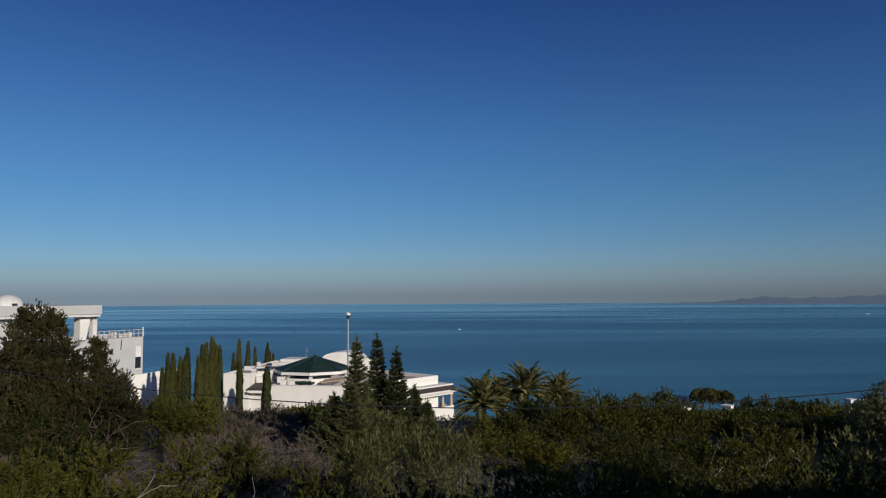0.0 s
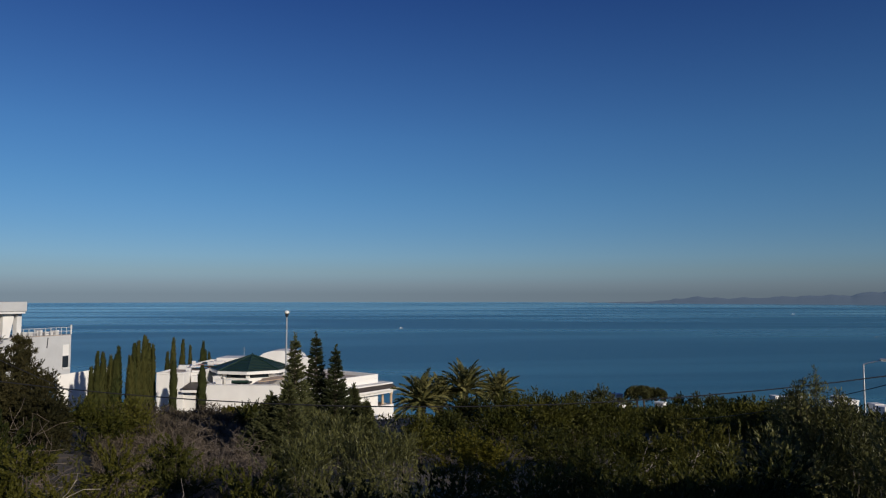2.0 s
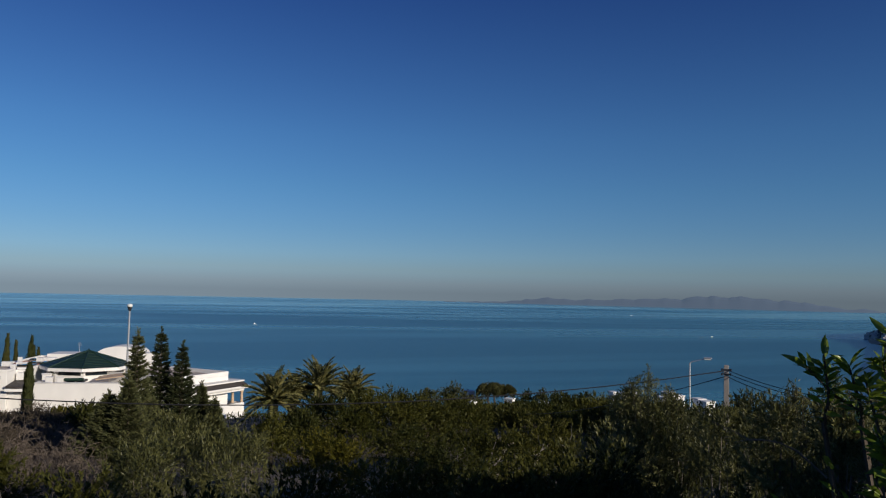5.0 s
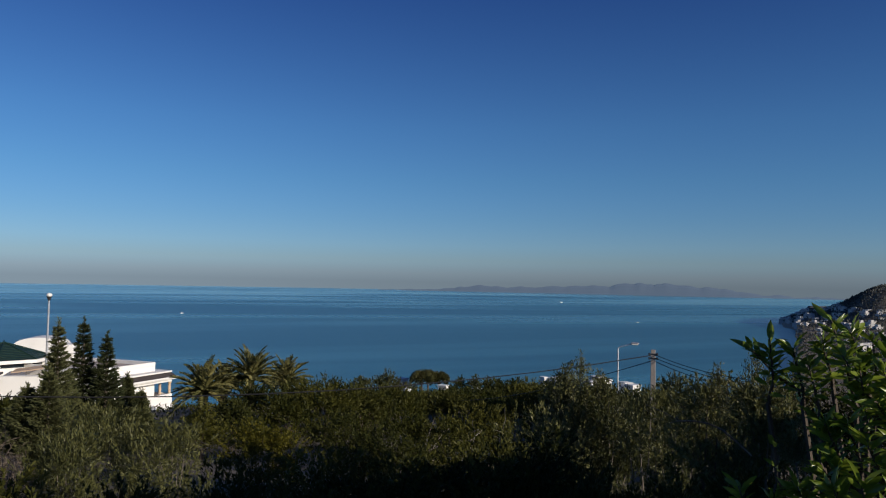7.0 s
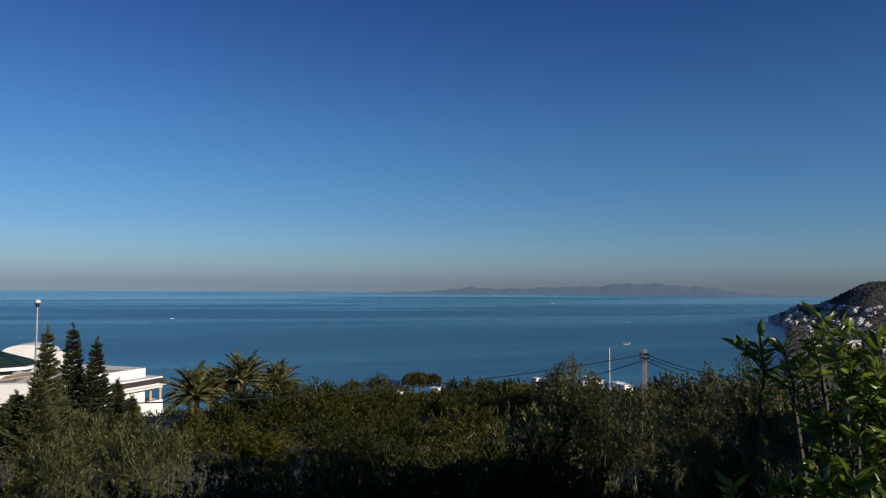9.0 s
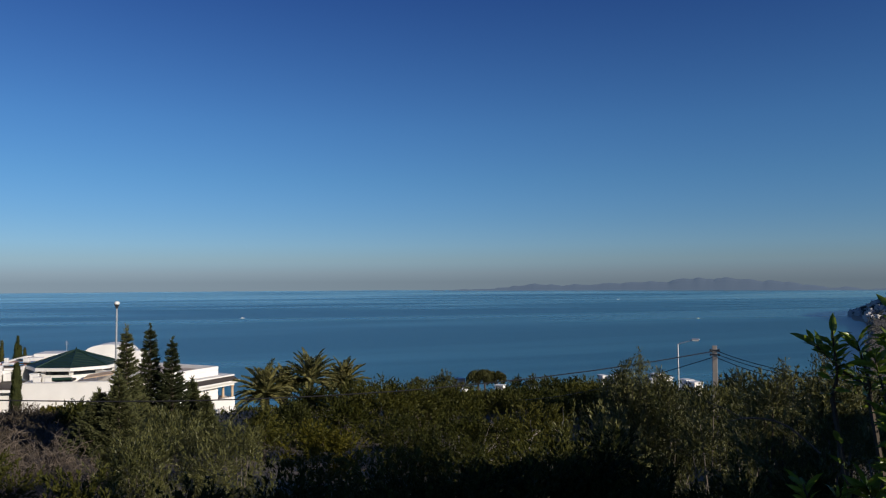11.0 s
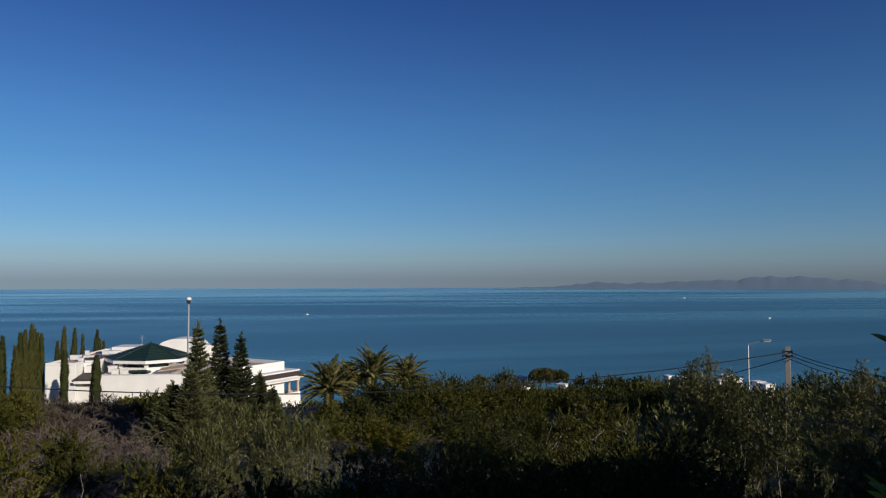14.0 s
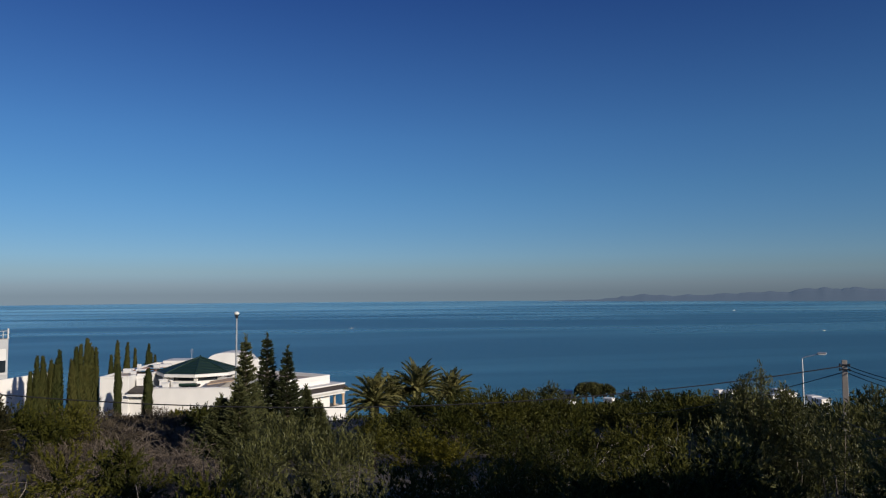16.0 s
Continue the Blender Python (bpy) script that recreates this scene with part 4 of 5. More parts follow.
def conifer(az, el, d, radius, seed, mat, name, label, tiers=24, boughs=9, lift=0.22, power=1.15, wild=0.0):
    """A spire with tiers of flat feathered boughs, open between the tiers."""
    rng = np.random.default_rng(seed)
    p = foot(az, d)
    h = place(az, el, d).z - p.z
    t = thing(name, Matrix.Translation(p), label, "conifer", name + "s")
    bm = add_tube(bmesh.new(), [(0, 0, -0.4), (0.03, 0, h * 0.5), (0, 0, h)], [0.022 * h, 0.014 * h, 0.006], 7)
    at, way = [], []
    for k in range(tiers):
        u = 0.05 + 0.93 * k / tiers
        tier_reach = radius * ((1 - u) ** power + 0.05) * rng.uniform(0.85, 1.1)
        for j in range(boughs):
            a = 6.283 * (j + 0.5 * (k % 2)) / boughs + rng.uniform(-0.3, 0.3)
            r = tier_reach * rng.uniform(0.75, 1.15) * (1 + wild * rng.uniform(-0.4, 0.5))
            z0 = u * h + rng.uniform(-0.3, 0.3) * h / tiers
            rise = lift + wild * rng.uniform(0, 0.7)
            out = np.array([math.cos(a), math.sin(a), 0])
            side = np.array([-math.sin(a), math.cos(a), 0])
            m = int(18 + 150 * r / radius)
            f = rng.random(m) ** 0.75
            s = rng.uniform(-1, 1, m)
            # a fan of branchlets, widest past the middle, tips turned up
            half = 0.26 * r * np.sin(np.clip(f, 0, 1) * 2.6 + 0.3)
            z = z0 + r * (rise * f - 0.22 * f * (1 - f) + 0.16 * f ** 3) + rng.normal(size=m) * 0.018 * r
            at.append(out * (r * f)[:, None] + side * (s * half)[:, None] + np.stack([0 * z, 0 * z, z], 1))
            way.append(out * 0.9 + side * (0.7 * s)[:, None] + np.array([0, 0, 0.28]) + rng.normal(size=(m, 3)) * 0.25)
            mid = out * r * 0.5 + np.array([0, 0, z0 + r * (rise * 0.5 - 0.055)])
            tip = out * r + np.array([0, 0, z0 + r * (rise + 0.16)])
            add_tube(bm, [(0, 0, z0), tuple(mid), tuple(tip)], [0.006 * h * (1 - u) + 0.008, 0.012, 0.004], 4)
    top = rng.random(70)[:, None] * np.array([0, 0, 0.12 * h]) + np.array([0, 0, 0.9 * h]) + rng.normal(size=(70, 3)) * 0.03
    at.append(top)
    way.append(np.array([0, 0, 1.0]) + rng.normal(size=(70, 3)) * 0.5)
    at, way = np.concatenate(at), np.concatenate(way)
    leaves("needle_crown", at, way, 0.0052 * d * rng.uniform(0.6, 1.3, len(at)), 0.0011 * d, mat, t, rng, out=np.array([0.25, -0.4, 0.8]) + 0.3 * rng.normal(size=at.shape))
    part("trunk", bm, BARK, t)


for i, (az, el, d, r) in enumerate(CONIFERS):
    conifer(az, el, d, r, 680 + i, CONIFER_LEAF, "spire_conifer", "dark green spire conifer with layered feathery boughs")
for i, (az, el, r) in enumerate(((-30.3, 0.05, 0.8), (-29.5, 0.35, 0.9), (-28.6, 0.15, 0.85), (-28.0, -0.9, 0.6), (-25.7, -1.85, 0.5), (-25.2, -2.8, 0.5))):
    bush(az, el, 45 + 0.4 * i, r, BROWN_CONIFER, "wild_cypress", "dense brownish wild cypress with a ragged top", "cypress", 700 + i, density=2.6, leaf=0.0036, slim=0.3, group="wild cypresses", upright=0.5, lobes=46)


def palm(az, el, d, radius, seed):
    """el gives the heart of the crown."""
    rng = np.random.default_rng(seed)
    p = foot(az, d)
    h = max(place(az, el, d).z - p.z, 1.0)
    t = thing("date_palm", Matrix.Translation(p), "bushy date palm with arching grey-green fronds", "palm tree", "palms by the villa")
    prof = [(0.34, -0.4)]
    for k in range(12):
        prof += [(0.30, h * k / 12), (0.36, h * (k + 0.6) / 12)]
    part("trunk", lathe(prof + [(0.2, h)], 10), BARK, t)
    for k in range(62):
        a = k * 2.399 + rng.uniform(-0.2, 0.2)
        lift = 1.5 - 1.75 * (k / 62) + rng.uniform(-0.12, 0.12)
        length = radius * rng.uniform(0.85, 1.15)
        pts, ways = [], []
        pos, e = np.array([0, 0, h]), lift
        seg = 14
        for s in range(seg + 1):
            pts.append(pos.copy())
            w = np.array([math.cos(a) * math.cos(e), math.sin(a) * math.cos(e), math.sin(e)])
            ways.append(w)
            pos = pos + w * length / seg
            e -= 0.03 + 0.05 * s / seg
        frond = part("frond", add_tube(bmesh.new(), [tuple(q) for q in pts[::2]], [0.05, 0.045, 0.04, 0.035, 0.03, 0.022, 0.015, 0.008], 4), PALM_LEAF, t)
        at, way = [], []
        for s in range(2, seg * 3):
            f = s / 3
            i0 = min(int(f), seg - 1)
            q = pts[i0] + (pts[i0 + 1] - pts[i0]) * (f - i0)
            side = np.array([-math.sin(a), math.cos(a), 0])
            for sg in (-1, 1):
                at.append(q)
                way.append(side * sg * 0.75 + ways[i0] * 0.7 + np.array([0, 0, 0.25]) + rng.normal(size=3) * 0.1)
        n = len(at)
        ln = 0.19 * length * (1 - 0.6 * np.abs(np.linspace(-0.7, 1, n)) ** 2)
        leaves("blade", np.array(at), np.array(way), ln, 0.095, PALM_LEAF, frond, rng)


for i, (az, el, d, r) in enumerate(PALMS):
    palm(az, el, d, r, 720 + i)


def twig_shrub(az, el, d, radius, seed, mat=DRY_TWIG, name="bare_shrub", label="leafless grey-brown shrub with tangled twigs", stems=110, thick=0.0007):
    rng = np.random.default_rng(seed)
    p = foot(az, d)
    h = max(place(az, el, d).z - p.z, 0.8)
    t = thing(name, Matrix.Translation(p), label, "shrub", name + "s")
    bm = bmesh.new()

    def grow(pos, way, length, r, level):
        pts, q, w = [tuple(pos)], np.array(pos), np.array(way)
        for s in range(3):
            w = w + rng.normal(size=3) * 0.28
            w /= np.linalg.norm(w)
            q = q + w * length / 3
            pts.append(tuple(q))
        add_tube(bm, pts, [r, r * 0.85, r * 0.7, r * 0.45], 3)
        if level:
            for k in range(3):
                f = rng.integers(1, 4)
                grow(pts[f], w + rng.normal(size=3) * 0.7, length * 0.62, r * 0.62, level - 1)
    for k in range(stems // 3):
        a = rng.uniform(0, 6.283)
        o = rng.random() ** 0.5 * radius * 0.6
        base = (o * math.cos(a), o * math.sin(a), -0.1)
        grow(base, np.array([math.cos(a) * 0.5, math.sin(a) * 0.5, 0.9]), h * rng.uniform(0.35, 0.6), max(thick * d, 0.006) * 1.6, 2)
    part("twig_crown", bm, mat, t)


for i, (az, el, d, r) in enumerate(TWIG_SHRUBS):
    twig_shrub(az, el, d, r * 1.2, 760 + i)
for i, (az, d, r) in enumerate(((-16.0, 50, 2.5), (-13.0, 50, 2.5), (-11.0, 40, 2.0), (-14.5, 36, 2.0), (-9.5, 36, 1.6), (-17.5, 44, 2.2), (-12.2, 58, 2.2), (-14.2, 60, 2.4), (-16.2, 62, 2.4), (-10.8, 54, 2.0), (-9.8, 47, 1.8), (-13.4, 44, 2.0), (-15.2, 41, 2.0), (-11.8, 33, 1.5), (-18.6, 54, 2.0))):
    twig_shrub(az, math.degrees(math.atan2(foot(az, d).z + 1.7 - EYE, d)), d, r, 780 + i)
twig_shrub(-23.2, -7.6, 9.5, 0.9, 800, PALE_BARK, "dead_tree", "dead tree with pale crooked branches", 18, 0.0012)
twig_shrub(-21.0, -9.0, 8, 0.7, 801, PALE_BARK, "dead_tree", "dead tree with pale crooked branches", 12, 0.0012)
twig_shrub(22.3, -8.9, 34, 1.2, 802, PALE_BARK, "dead_tree", "dead tree with pale crooked branches", 9, 0.0007)
twig_shrub(17.5, -9.2, 33, 1.0, 803, PALE_BARK, "dead_tree", "dead tree with pale crooked branches", 9, 0.0007)


def spire_olive(az, el, d, radius, seed):
    rng = np.random.default_rng(seed)
    p = foot(az, d)
    h = place(az, el, d).z - p.z
    t = thing("olive_sapling", Matrix.Translation(p), "tall young olive with upright leafy shoots", "olive tree")
    at, way = [], []
    for k in range(26):
        a, o = rng.uniform(0, 6.283), radius * rng.random() ** 0.9 * 1.2
        top = h - 0.7 * (o / radius / 1.2) - rng.uniform(0.0, 0.18)
        if k == 0:
            o, top = 0.0, h
        a0 = np.array([0.35 * o * math.cos(a), 0.35 * o * math.sin(a), 0.12 * h])
        a1 = np.array([o * math.cos(a), o * math.sin(a), top])
        part("stem", add_tube(bmesh.new(), [(0.3 * o * math.cos(a), 0.3 * o * math.sin(a), -0.2), tuple(a0), tuple(a1)], [0.010, 0.008, 0.003], 4), BARK, t)
        m = 420
        f = rng.random(m)
        at.append(a0 + (a1 - a0) * f[:, None] + rng.normal(size=(m, 3)) * np.array([0.12, 0.12, 0.05]) * (1.45 - f[:, None]))
        way.append(np.array([0, 0, 0.8]) + rng.normal(size=(m, 3)) * 0.7)
    at, way = np.concatenate(at), np.concatenate(way)
    leaves("crown", at, way, 0.0048 * d * rng.uniform(0.7, 1.3, len(at)), 0.0013 * d, OLIVE_LEAF, t, rng)


spire_olive(31.5, -5.1, 20, 0.7, 820)
spire_olive(30.2, -6.3, 20.5, 0.6, 823)
spire_olive(33.2, -6.6, 19.5, 0.6, 824)
spire_olive(43.9, -4.3, 13, 0.5, 821)
spire_olive(41.3, -5.6, 14, 0.5, 822)

# the tree line below the shore houses
TREE_LINE = [(27.6, -7.5, 62, 2.4), (29.3, -7.55, 58, 2.2), (31.0, -7.45, 60, 2.3), (32.6, -7.5, 56, 2.0), (34.2, -7.6, 58, 2.2), (35.8, -7.65, 55, 2.0), (37.6, -7.3, 52, 2.2), (39.3, -6.9, 46, 2.0), (40.8, -6.6, 42, 1.9), (42.5, -6.3, 40, 1.9), (44.2, -6.2, 40, 2.0), (46.2, -6.0, 38, 2.0), (48.2, -6.3, 36, 2.0), (50.5, -6.5, 34, 2.0), (53.0, -6.5, 34, 2.2)]
for i, (az, el, d, r) in enumerate(TREE_LINE):
    bush(az, el, d, r, DARK_SCRUB if i % 3 else GREEN_SCRUB, "evergreen_tree", "dark evergreen tree above the shore houses", "tree", 840 + i, density=1.2)
bush(44.0, -6.0, 12.3, 1.1, OLIVE_LEAF, "olive_tree", "grey-green wild olive with upright shoots", "olive tree", 870, leaf=0.0052, slim=0.24)
bush(40.3, -7.0, 13.5, 1.0, OLIVE_LEAF, "olive_tree", "grey-green wild olive with upright shoots", "olive tree", 871, leaf=0.0052, slim=0.24)


# ---- street lamps, pole and cables ----
def street_lamp_globe():
    top = place(-7.6, -1.4, 56)
    p = foot(-7.6, 56)
    t = thing("street_lamp", Matrix.Translation(p), "tall pale steel lamp post with a small head", "street lamp")
    h = top.z - p.z
    part("post", lathe([(0.12, -0.3), (0.11, 0.5), (0.055, h - 0.25)], 10), GALVANISED, t)
    part("neck", lathe([(0.07, h - 0.4), (0.10, h - 0.3), (0.16, h - 0.12)], 10), DARK_METAL, t, "dark neck of the lamp")
    part("globe", lathe([(0.16, h - 0.12), (0.20, h - 0.03), (0.16, h + 0.07), (0.06, h + 0.12)], 14), LAMP_WHITE, t, "white lamp globe", smooth=True)


street_lamp_globe()


def street_lamp_arm():
    p = foot(34.6, 60)
    t = thing("street_lamp", Matrix.Translation(p) @ pose(0, 0, 0, 0, 0, -34.6), "galvanised street lamp with one curved arm", "street lamp")
    h = place(34.6, -4.75, 60).z - p.z
    part("post", lathe([(0.10, -0.3), (0.09, 0.5), (0.05, h)], 10), GALVANISED, t)
    part("arm", add_tube(bmesh.new(), [(0, 0, h - 0.12), (0.03, 0, h + 0.0), (0.18, 0, h + 0.08), (1.15, 0, h + 0.36)], [0.05, 0.045, 0.04, 0.035], 7), GALVANISED, t)
    bm = box(1.0, 1.62, -0.14, 0.14, h + 0.32, h + 0.47, 0.05)
    part("lamp_head", bm, GALVANISED, t, "grey lamp head")
    part("diffuser", box(1.08, 1.55, -0.1, 0.1, h + 0.27, h + 0.322, 0.01), LAMP_WHITE, t)


street_lamp_arm()
POLE_TOP = place(37.1, -4.8, 35.5)
POLE_FOOT = foot(37.1, 35.5)


def utility_pole():
    t = thing("utility_pole", Matrix.Translation(POLE_FOOT) @ pose(0, 0, 0, 0, 0, -37), "weathered concrete utility pole with cable fittings", "utility pole")
    h = POLE_TOP.z - POLE_FOOT.z
    bm = bmesh.new()
    a = [bm.verts.new((x * 0.16, y * 0.12, -0.3)) for x, y in ((-1, -1), (1, -1), (1, 1), (-1, 1))]
    b = [bm.verts.new((x * 0.105, y * 0.09, h)) for x, y in ((-1, -1), (1, -1), (1, 1), (-1, 1))]
    for k in range(4):
        bm.faces.new((a[k], a[(k + 1) % 4], b[(k + 1) % 4], b[k]))
    bm.faces.new(b)
    bm.faces.new(a[::-1])
    bmesh.ops.bevel(bm, geom=bm.edges[:], offset=0.015, segments=1, affect="EDGES")
    part("shaft", bm, CONCRETE, t)
    for z in (h - 0.22, h - 0.42):
        part("bracket", box(-0.2, 0.2, -0.13, -0.09, z, z + 0.05, 0.008), DARK_METAL, t)
        for x in (-0.18, 0.18):
            i = part("insulator", lathe([(0.03, 0), (0.045, 0.03), (0.03, 0.06), (0.045, 0.09), (0.015, 0.12)], 8), DARK_METAL, t)
            i.location = (x, -0.11, z - 0.04)


utility_pole()


def cable(a, b, sag, r=0.014, label="black overhead cable sagging across the slope"):
    pts = [a.lerp(b, k / 28) - Vector((0, 0, sag * 4 * (k / 28) * (1 - k / 28))) for k in range(29)]
    o = pts[0]
    ob = part("overhead_cable", add_tube(bmesh.new(), [p - o for p in pts], [r] * 29, 5), CABLE)
    ob.location = o
    return tagged(ob, label, "cable", "overhead cables")


head = POLE_TOP
cable(place(-60.0, 7.0, 70), head - Vector((0, 0, 0.25)), 5.8, 0.024)
cable(place(-40.0, 3.4, 30), place(-22.4, -6.85, 38), 0.1, 0.018)
cable(place(22.0, -9.2, 70), head - Vector((0, 0, 0.5)), 0.5, 0.02)
for k, (az, el) in enumerate(((47.5, -6.6), (48.0, -7.0), (47.0, -7.4))):
    cable(head - Vector((0, 0, 0.2 + 0.15 * k)), place(az, el, 31), 0.35, 0.017)


# ---- far white houses ----
def far_house(az, el, d, w, h, depth, seed, turn=0.0, group="houses above the shore", label="small white house among the trees", base=None, openings=True, paint=WHITE):
    """A white block house whose roof shows at az, el."""
    rng = random.Random(seed)
    top = place(az, el, d)
    t = thing("white_house", Matrix.Translation((top.x, top.y, top.z - h)) @ pose(0, 0, 0, 0, 0, -az + turn), label, "house", group)
    part("wall", box(-w / 2, w / 2, 0, depth, -(base or 0.0), h, 0.03), paint, t)
    part("parapet", box(-w / 2 - 0.1, w / 2 + 0.1, -0.1, depth + 0.1, h, h + 0.25, 0.03), paint, t)
    if w > 8 and rng.random() < 0.7:
        part("upper_room", box(-w * 0.1, w * 0.35, depth * 0.3, depth, h + 0.25, h + 2.4, 0.03), paint, t)
    if openings:
        for k in range(max(1, int(w / 3))):
            x = -w / 2 + w * (k + 0.5) / max(1, int(w / 3))
            part("window", box(x - 0.5, x + 0.5, -0.04, 0.02, h * 0.35, h * 0.75), GLASS, t)
    return t


SHORE_HOUSES = [(24.21, -8.28, 130, 2.6, 1.6), (18.44, -8.39, 140, 1.5, 1.6), (21.51, -8.04, 145, 1.5, 1.6), (18.2, -7.55, 160, 2.4, 2.2),
                (29.3, -7.2, 150, 1.6, 1.6), (30.4, -7.2, 150, 4.2, 1.6), (33.4, -7.0, 130, 1.8, 2.2), (34.0, -7.2, 135, 2.2, 1.8), (35.5, -7.35, 130, 2.0, 1.6), (36.1, -7.5, 125, 2.4, 1.2), (32.9, -7.4, 120, 1.4, 1.4)]
for i, (az, el, d, w, h) in enumerate(SHORE_HOUSES):
    far_house(az, el - 0.1, d, w * 0.75, h, 1.8, 900 + i, turn=random.Random(i).uniform(25, 65), base=4.0)

# ---- the cape with its white town ----
rng_t = random.Random(31)
town = 0
for i in range(900):
    az, d = rng_t.uniform(46.2, 57.5), rng_t.uniform(640, 1500)
    x, y = d * math.sin(radians(az)), d * math.cos(radians(az))
    z = float(ground_z(x, y))
    if z < 3.5 or z > 30 or town > 300:
        continue
    if d < 1000 and (az < 48.5 or rng_t.random() < 0.6):
        continue
    w, h = rng_t.uniform(3.5, 9.5), rng_t.uniform(2.0, 3.6)
    el = math.degrees(math.atan2(z + h - EYE, d))
    far_house(az, el, d, w, h, rng_t.uniform(4, 8), 1000 + i, turn=rng_t.uniform(20, 75), group="white town on the cape", label="white cubic house on the hillside of the cape", base=6.0, openings=town % 3 == 0, paint=TOWN_WHITE)
    town += 1


def cape_cover():
    """Trees and maquis over the cape and the far shore, too many to count."""
    rng = np.random.default_rng(41)
    n = 100000
    az, d = np.radians(rng.uniform(30, 62, n)), rng.uniform(0, 1, n) ** 0.7 * 1500 + 130
    x, y = d * np.sin(az), d * np.cos(az)
    z = ground_z(x, y)
    keep = (z > 3.5) & (np.sin(x * 0.021) * np.sin(y * 0.027) + rng.random(n) * 1.2 > 0.15)
    x, y, z, d = x[keep], y[keep], z[keep], d[keep]
    at = np.stack([x, y, z + rng.random(len(x)) * 0.0022 * d], 1)
    way = rng.normal(size=(len(x), 3)) * 0.6 + np.array([0, 0, 0.5])
    ob = leaves("maquis", at, way, 0.0024 * d * rng.uniform(0.5, 1.4, len(x)), 0.0016 * d, HAZE_SCRUB, None, rng)
    tagged(ob, "maquis and trees covering the cape, greyed to imitate haze", "shrubs", kind="stuff")


cape_cover()


def undergrowth():
    """Low growth that hides the soil between the bushes."""
    rng = np.random.default_rng(42)
    n = 90000
    az, d = np.radians(rng.uniform(-48, 62, n)), 4 + 150 * rng.random(n) ** 1.25
    x, y = d * np.sin(az), d * np.cos(az)
    clump = np.sin(x * 0.9 + 1.3 * np.sin(y * 0.7)) * np.sin(y * 0.8 + np.sin(x * 0.5))
    z = ground_z(x, y) + rng.random(n) * (0.10 + 0.35 * np.clip(clump, 0, 1)) * (0.6 + d * 0.012)
    way = rng.normal(size=(n, 3)) * 0.6 + np.array([0, 0, 0.8])
    ob = leaves("undergrowth", np.stack([x, y, z], 1), way, (0.03 + 0.0042 * d) * rng.uniform(0.6, 1.4, n), 0.010 + 0.0016 * d, DARK_SCRUB, None, rng)
    tagged(ob, "low dry grasses and scrub between the bushes", "undergrowth", kind="stuff")


undergrowth()


def dry_scrub():
    """Withered thicket on the slope under the villa."""
    rng = np.random.default_rng(43)
    n = 60000
    az, d = np.radians(rng.uniform(-21, -9.0, n)), rng.uniform(32, 74, n)
    x, y = d * np.sin(az), d * np.cos(az)
    clump = np.sin(x * 0.8 + np.sin(y * 0.6)) * np.sin(y * 0.5 + 1.2 * np.sin(x * 0.7))
    z = ground_z(x, y) + rng.random(n) ** 1.3 * (0.55 + 0.8 * np.clip(clump, 0, 1))
    way = rng.normal(size=(n, 3)) * 0.8 + np.array([0, 0, 0.6])
    ob = leaves("dry_scrub", np.stack([x, y, z], 1), way, (0.10 + 0.0055 * d) * rng.uniform(0.5, 1.5, n), 0.0009 * d, DRY_LEAF, None, rng)
    tagged(ob, "withered grey-brown thicket below the villa", "undergrowth", kind="stuff")
    # pale stones lying in it
    pick = random.Random(44)
    for k in range(16):
        a, dist, r = pick.uniform(-15.5, -9.5), pick.uniform(36, 46), pick.uniform(0.12, 0.28)
        bm = bmesh.new()
        bmesh.ops.create_icosphere(bm, subdivisions=2, radius=r)
        for q in bm.verts:
            q.co *= 1 + 0.25 * noise.noise(q.co * 5 + Vector((k, 0, 0)))
            q.co.z *= 0.6
        ob = part("stone", bm, WHITE_OLD)
        ob.location = foot(a, dist) + Vector((0, 0, 0.2 * r))
        tagged(ob, "pale rough stone lying among dry scrub", "stone", "stones on the slope")


dry_scrub()


# ---- the mountains across the gulf ----
def haze_material():
    m = bpy.data.materials.new("haze_glow_mountain")
    m.use_nodes = True
    n, l = m.node_tree.nodes, m.node_tree.links
    b = n["Principled BSDF"]
    b.inputs["Roughness"].default_value = 1.0
    tc, ns, mix = n.new("ShaderNodeTexCoord"), n.new("ShaderNodeTexNoise"), n.new("ShaderNodeMix")
    ns.inputs["Scale"].default_value, ns.inputs["Detail"].default_value = 0.012, 6
    l.new(tc.outputs["Object"], ns.inputs["Vector"])
    mix.data_type = "RGBA"
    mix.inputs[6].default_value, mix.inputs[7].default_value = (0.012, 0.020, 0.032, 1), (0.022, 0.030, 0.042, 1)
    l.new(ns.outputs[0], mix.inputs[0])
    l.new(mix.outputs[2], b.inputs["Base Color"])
    # aerial haze painted as an even blue glow over the slopes
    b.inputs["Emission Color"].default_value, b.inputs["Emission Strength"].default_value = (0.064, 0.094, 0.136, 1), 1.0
    return m


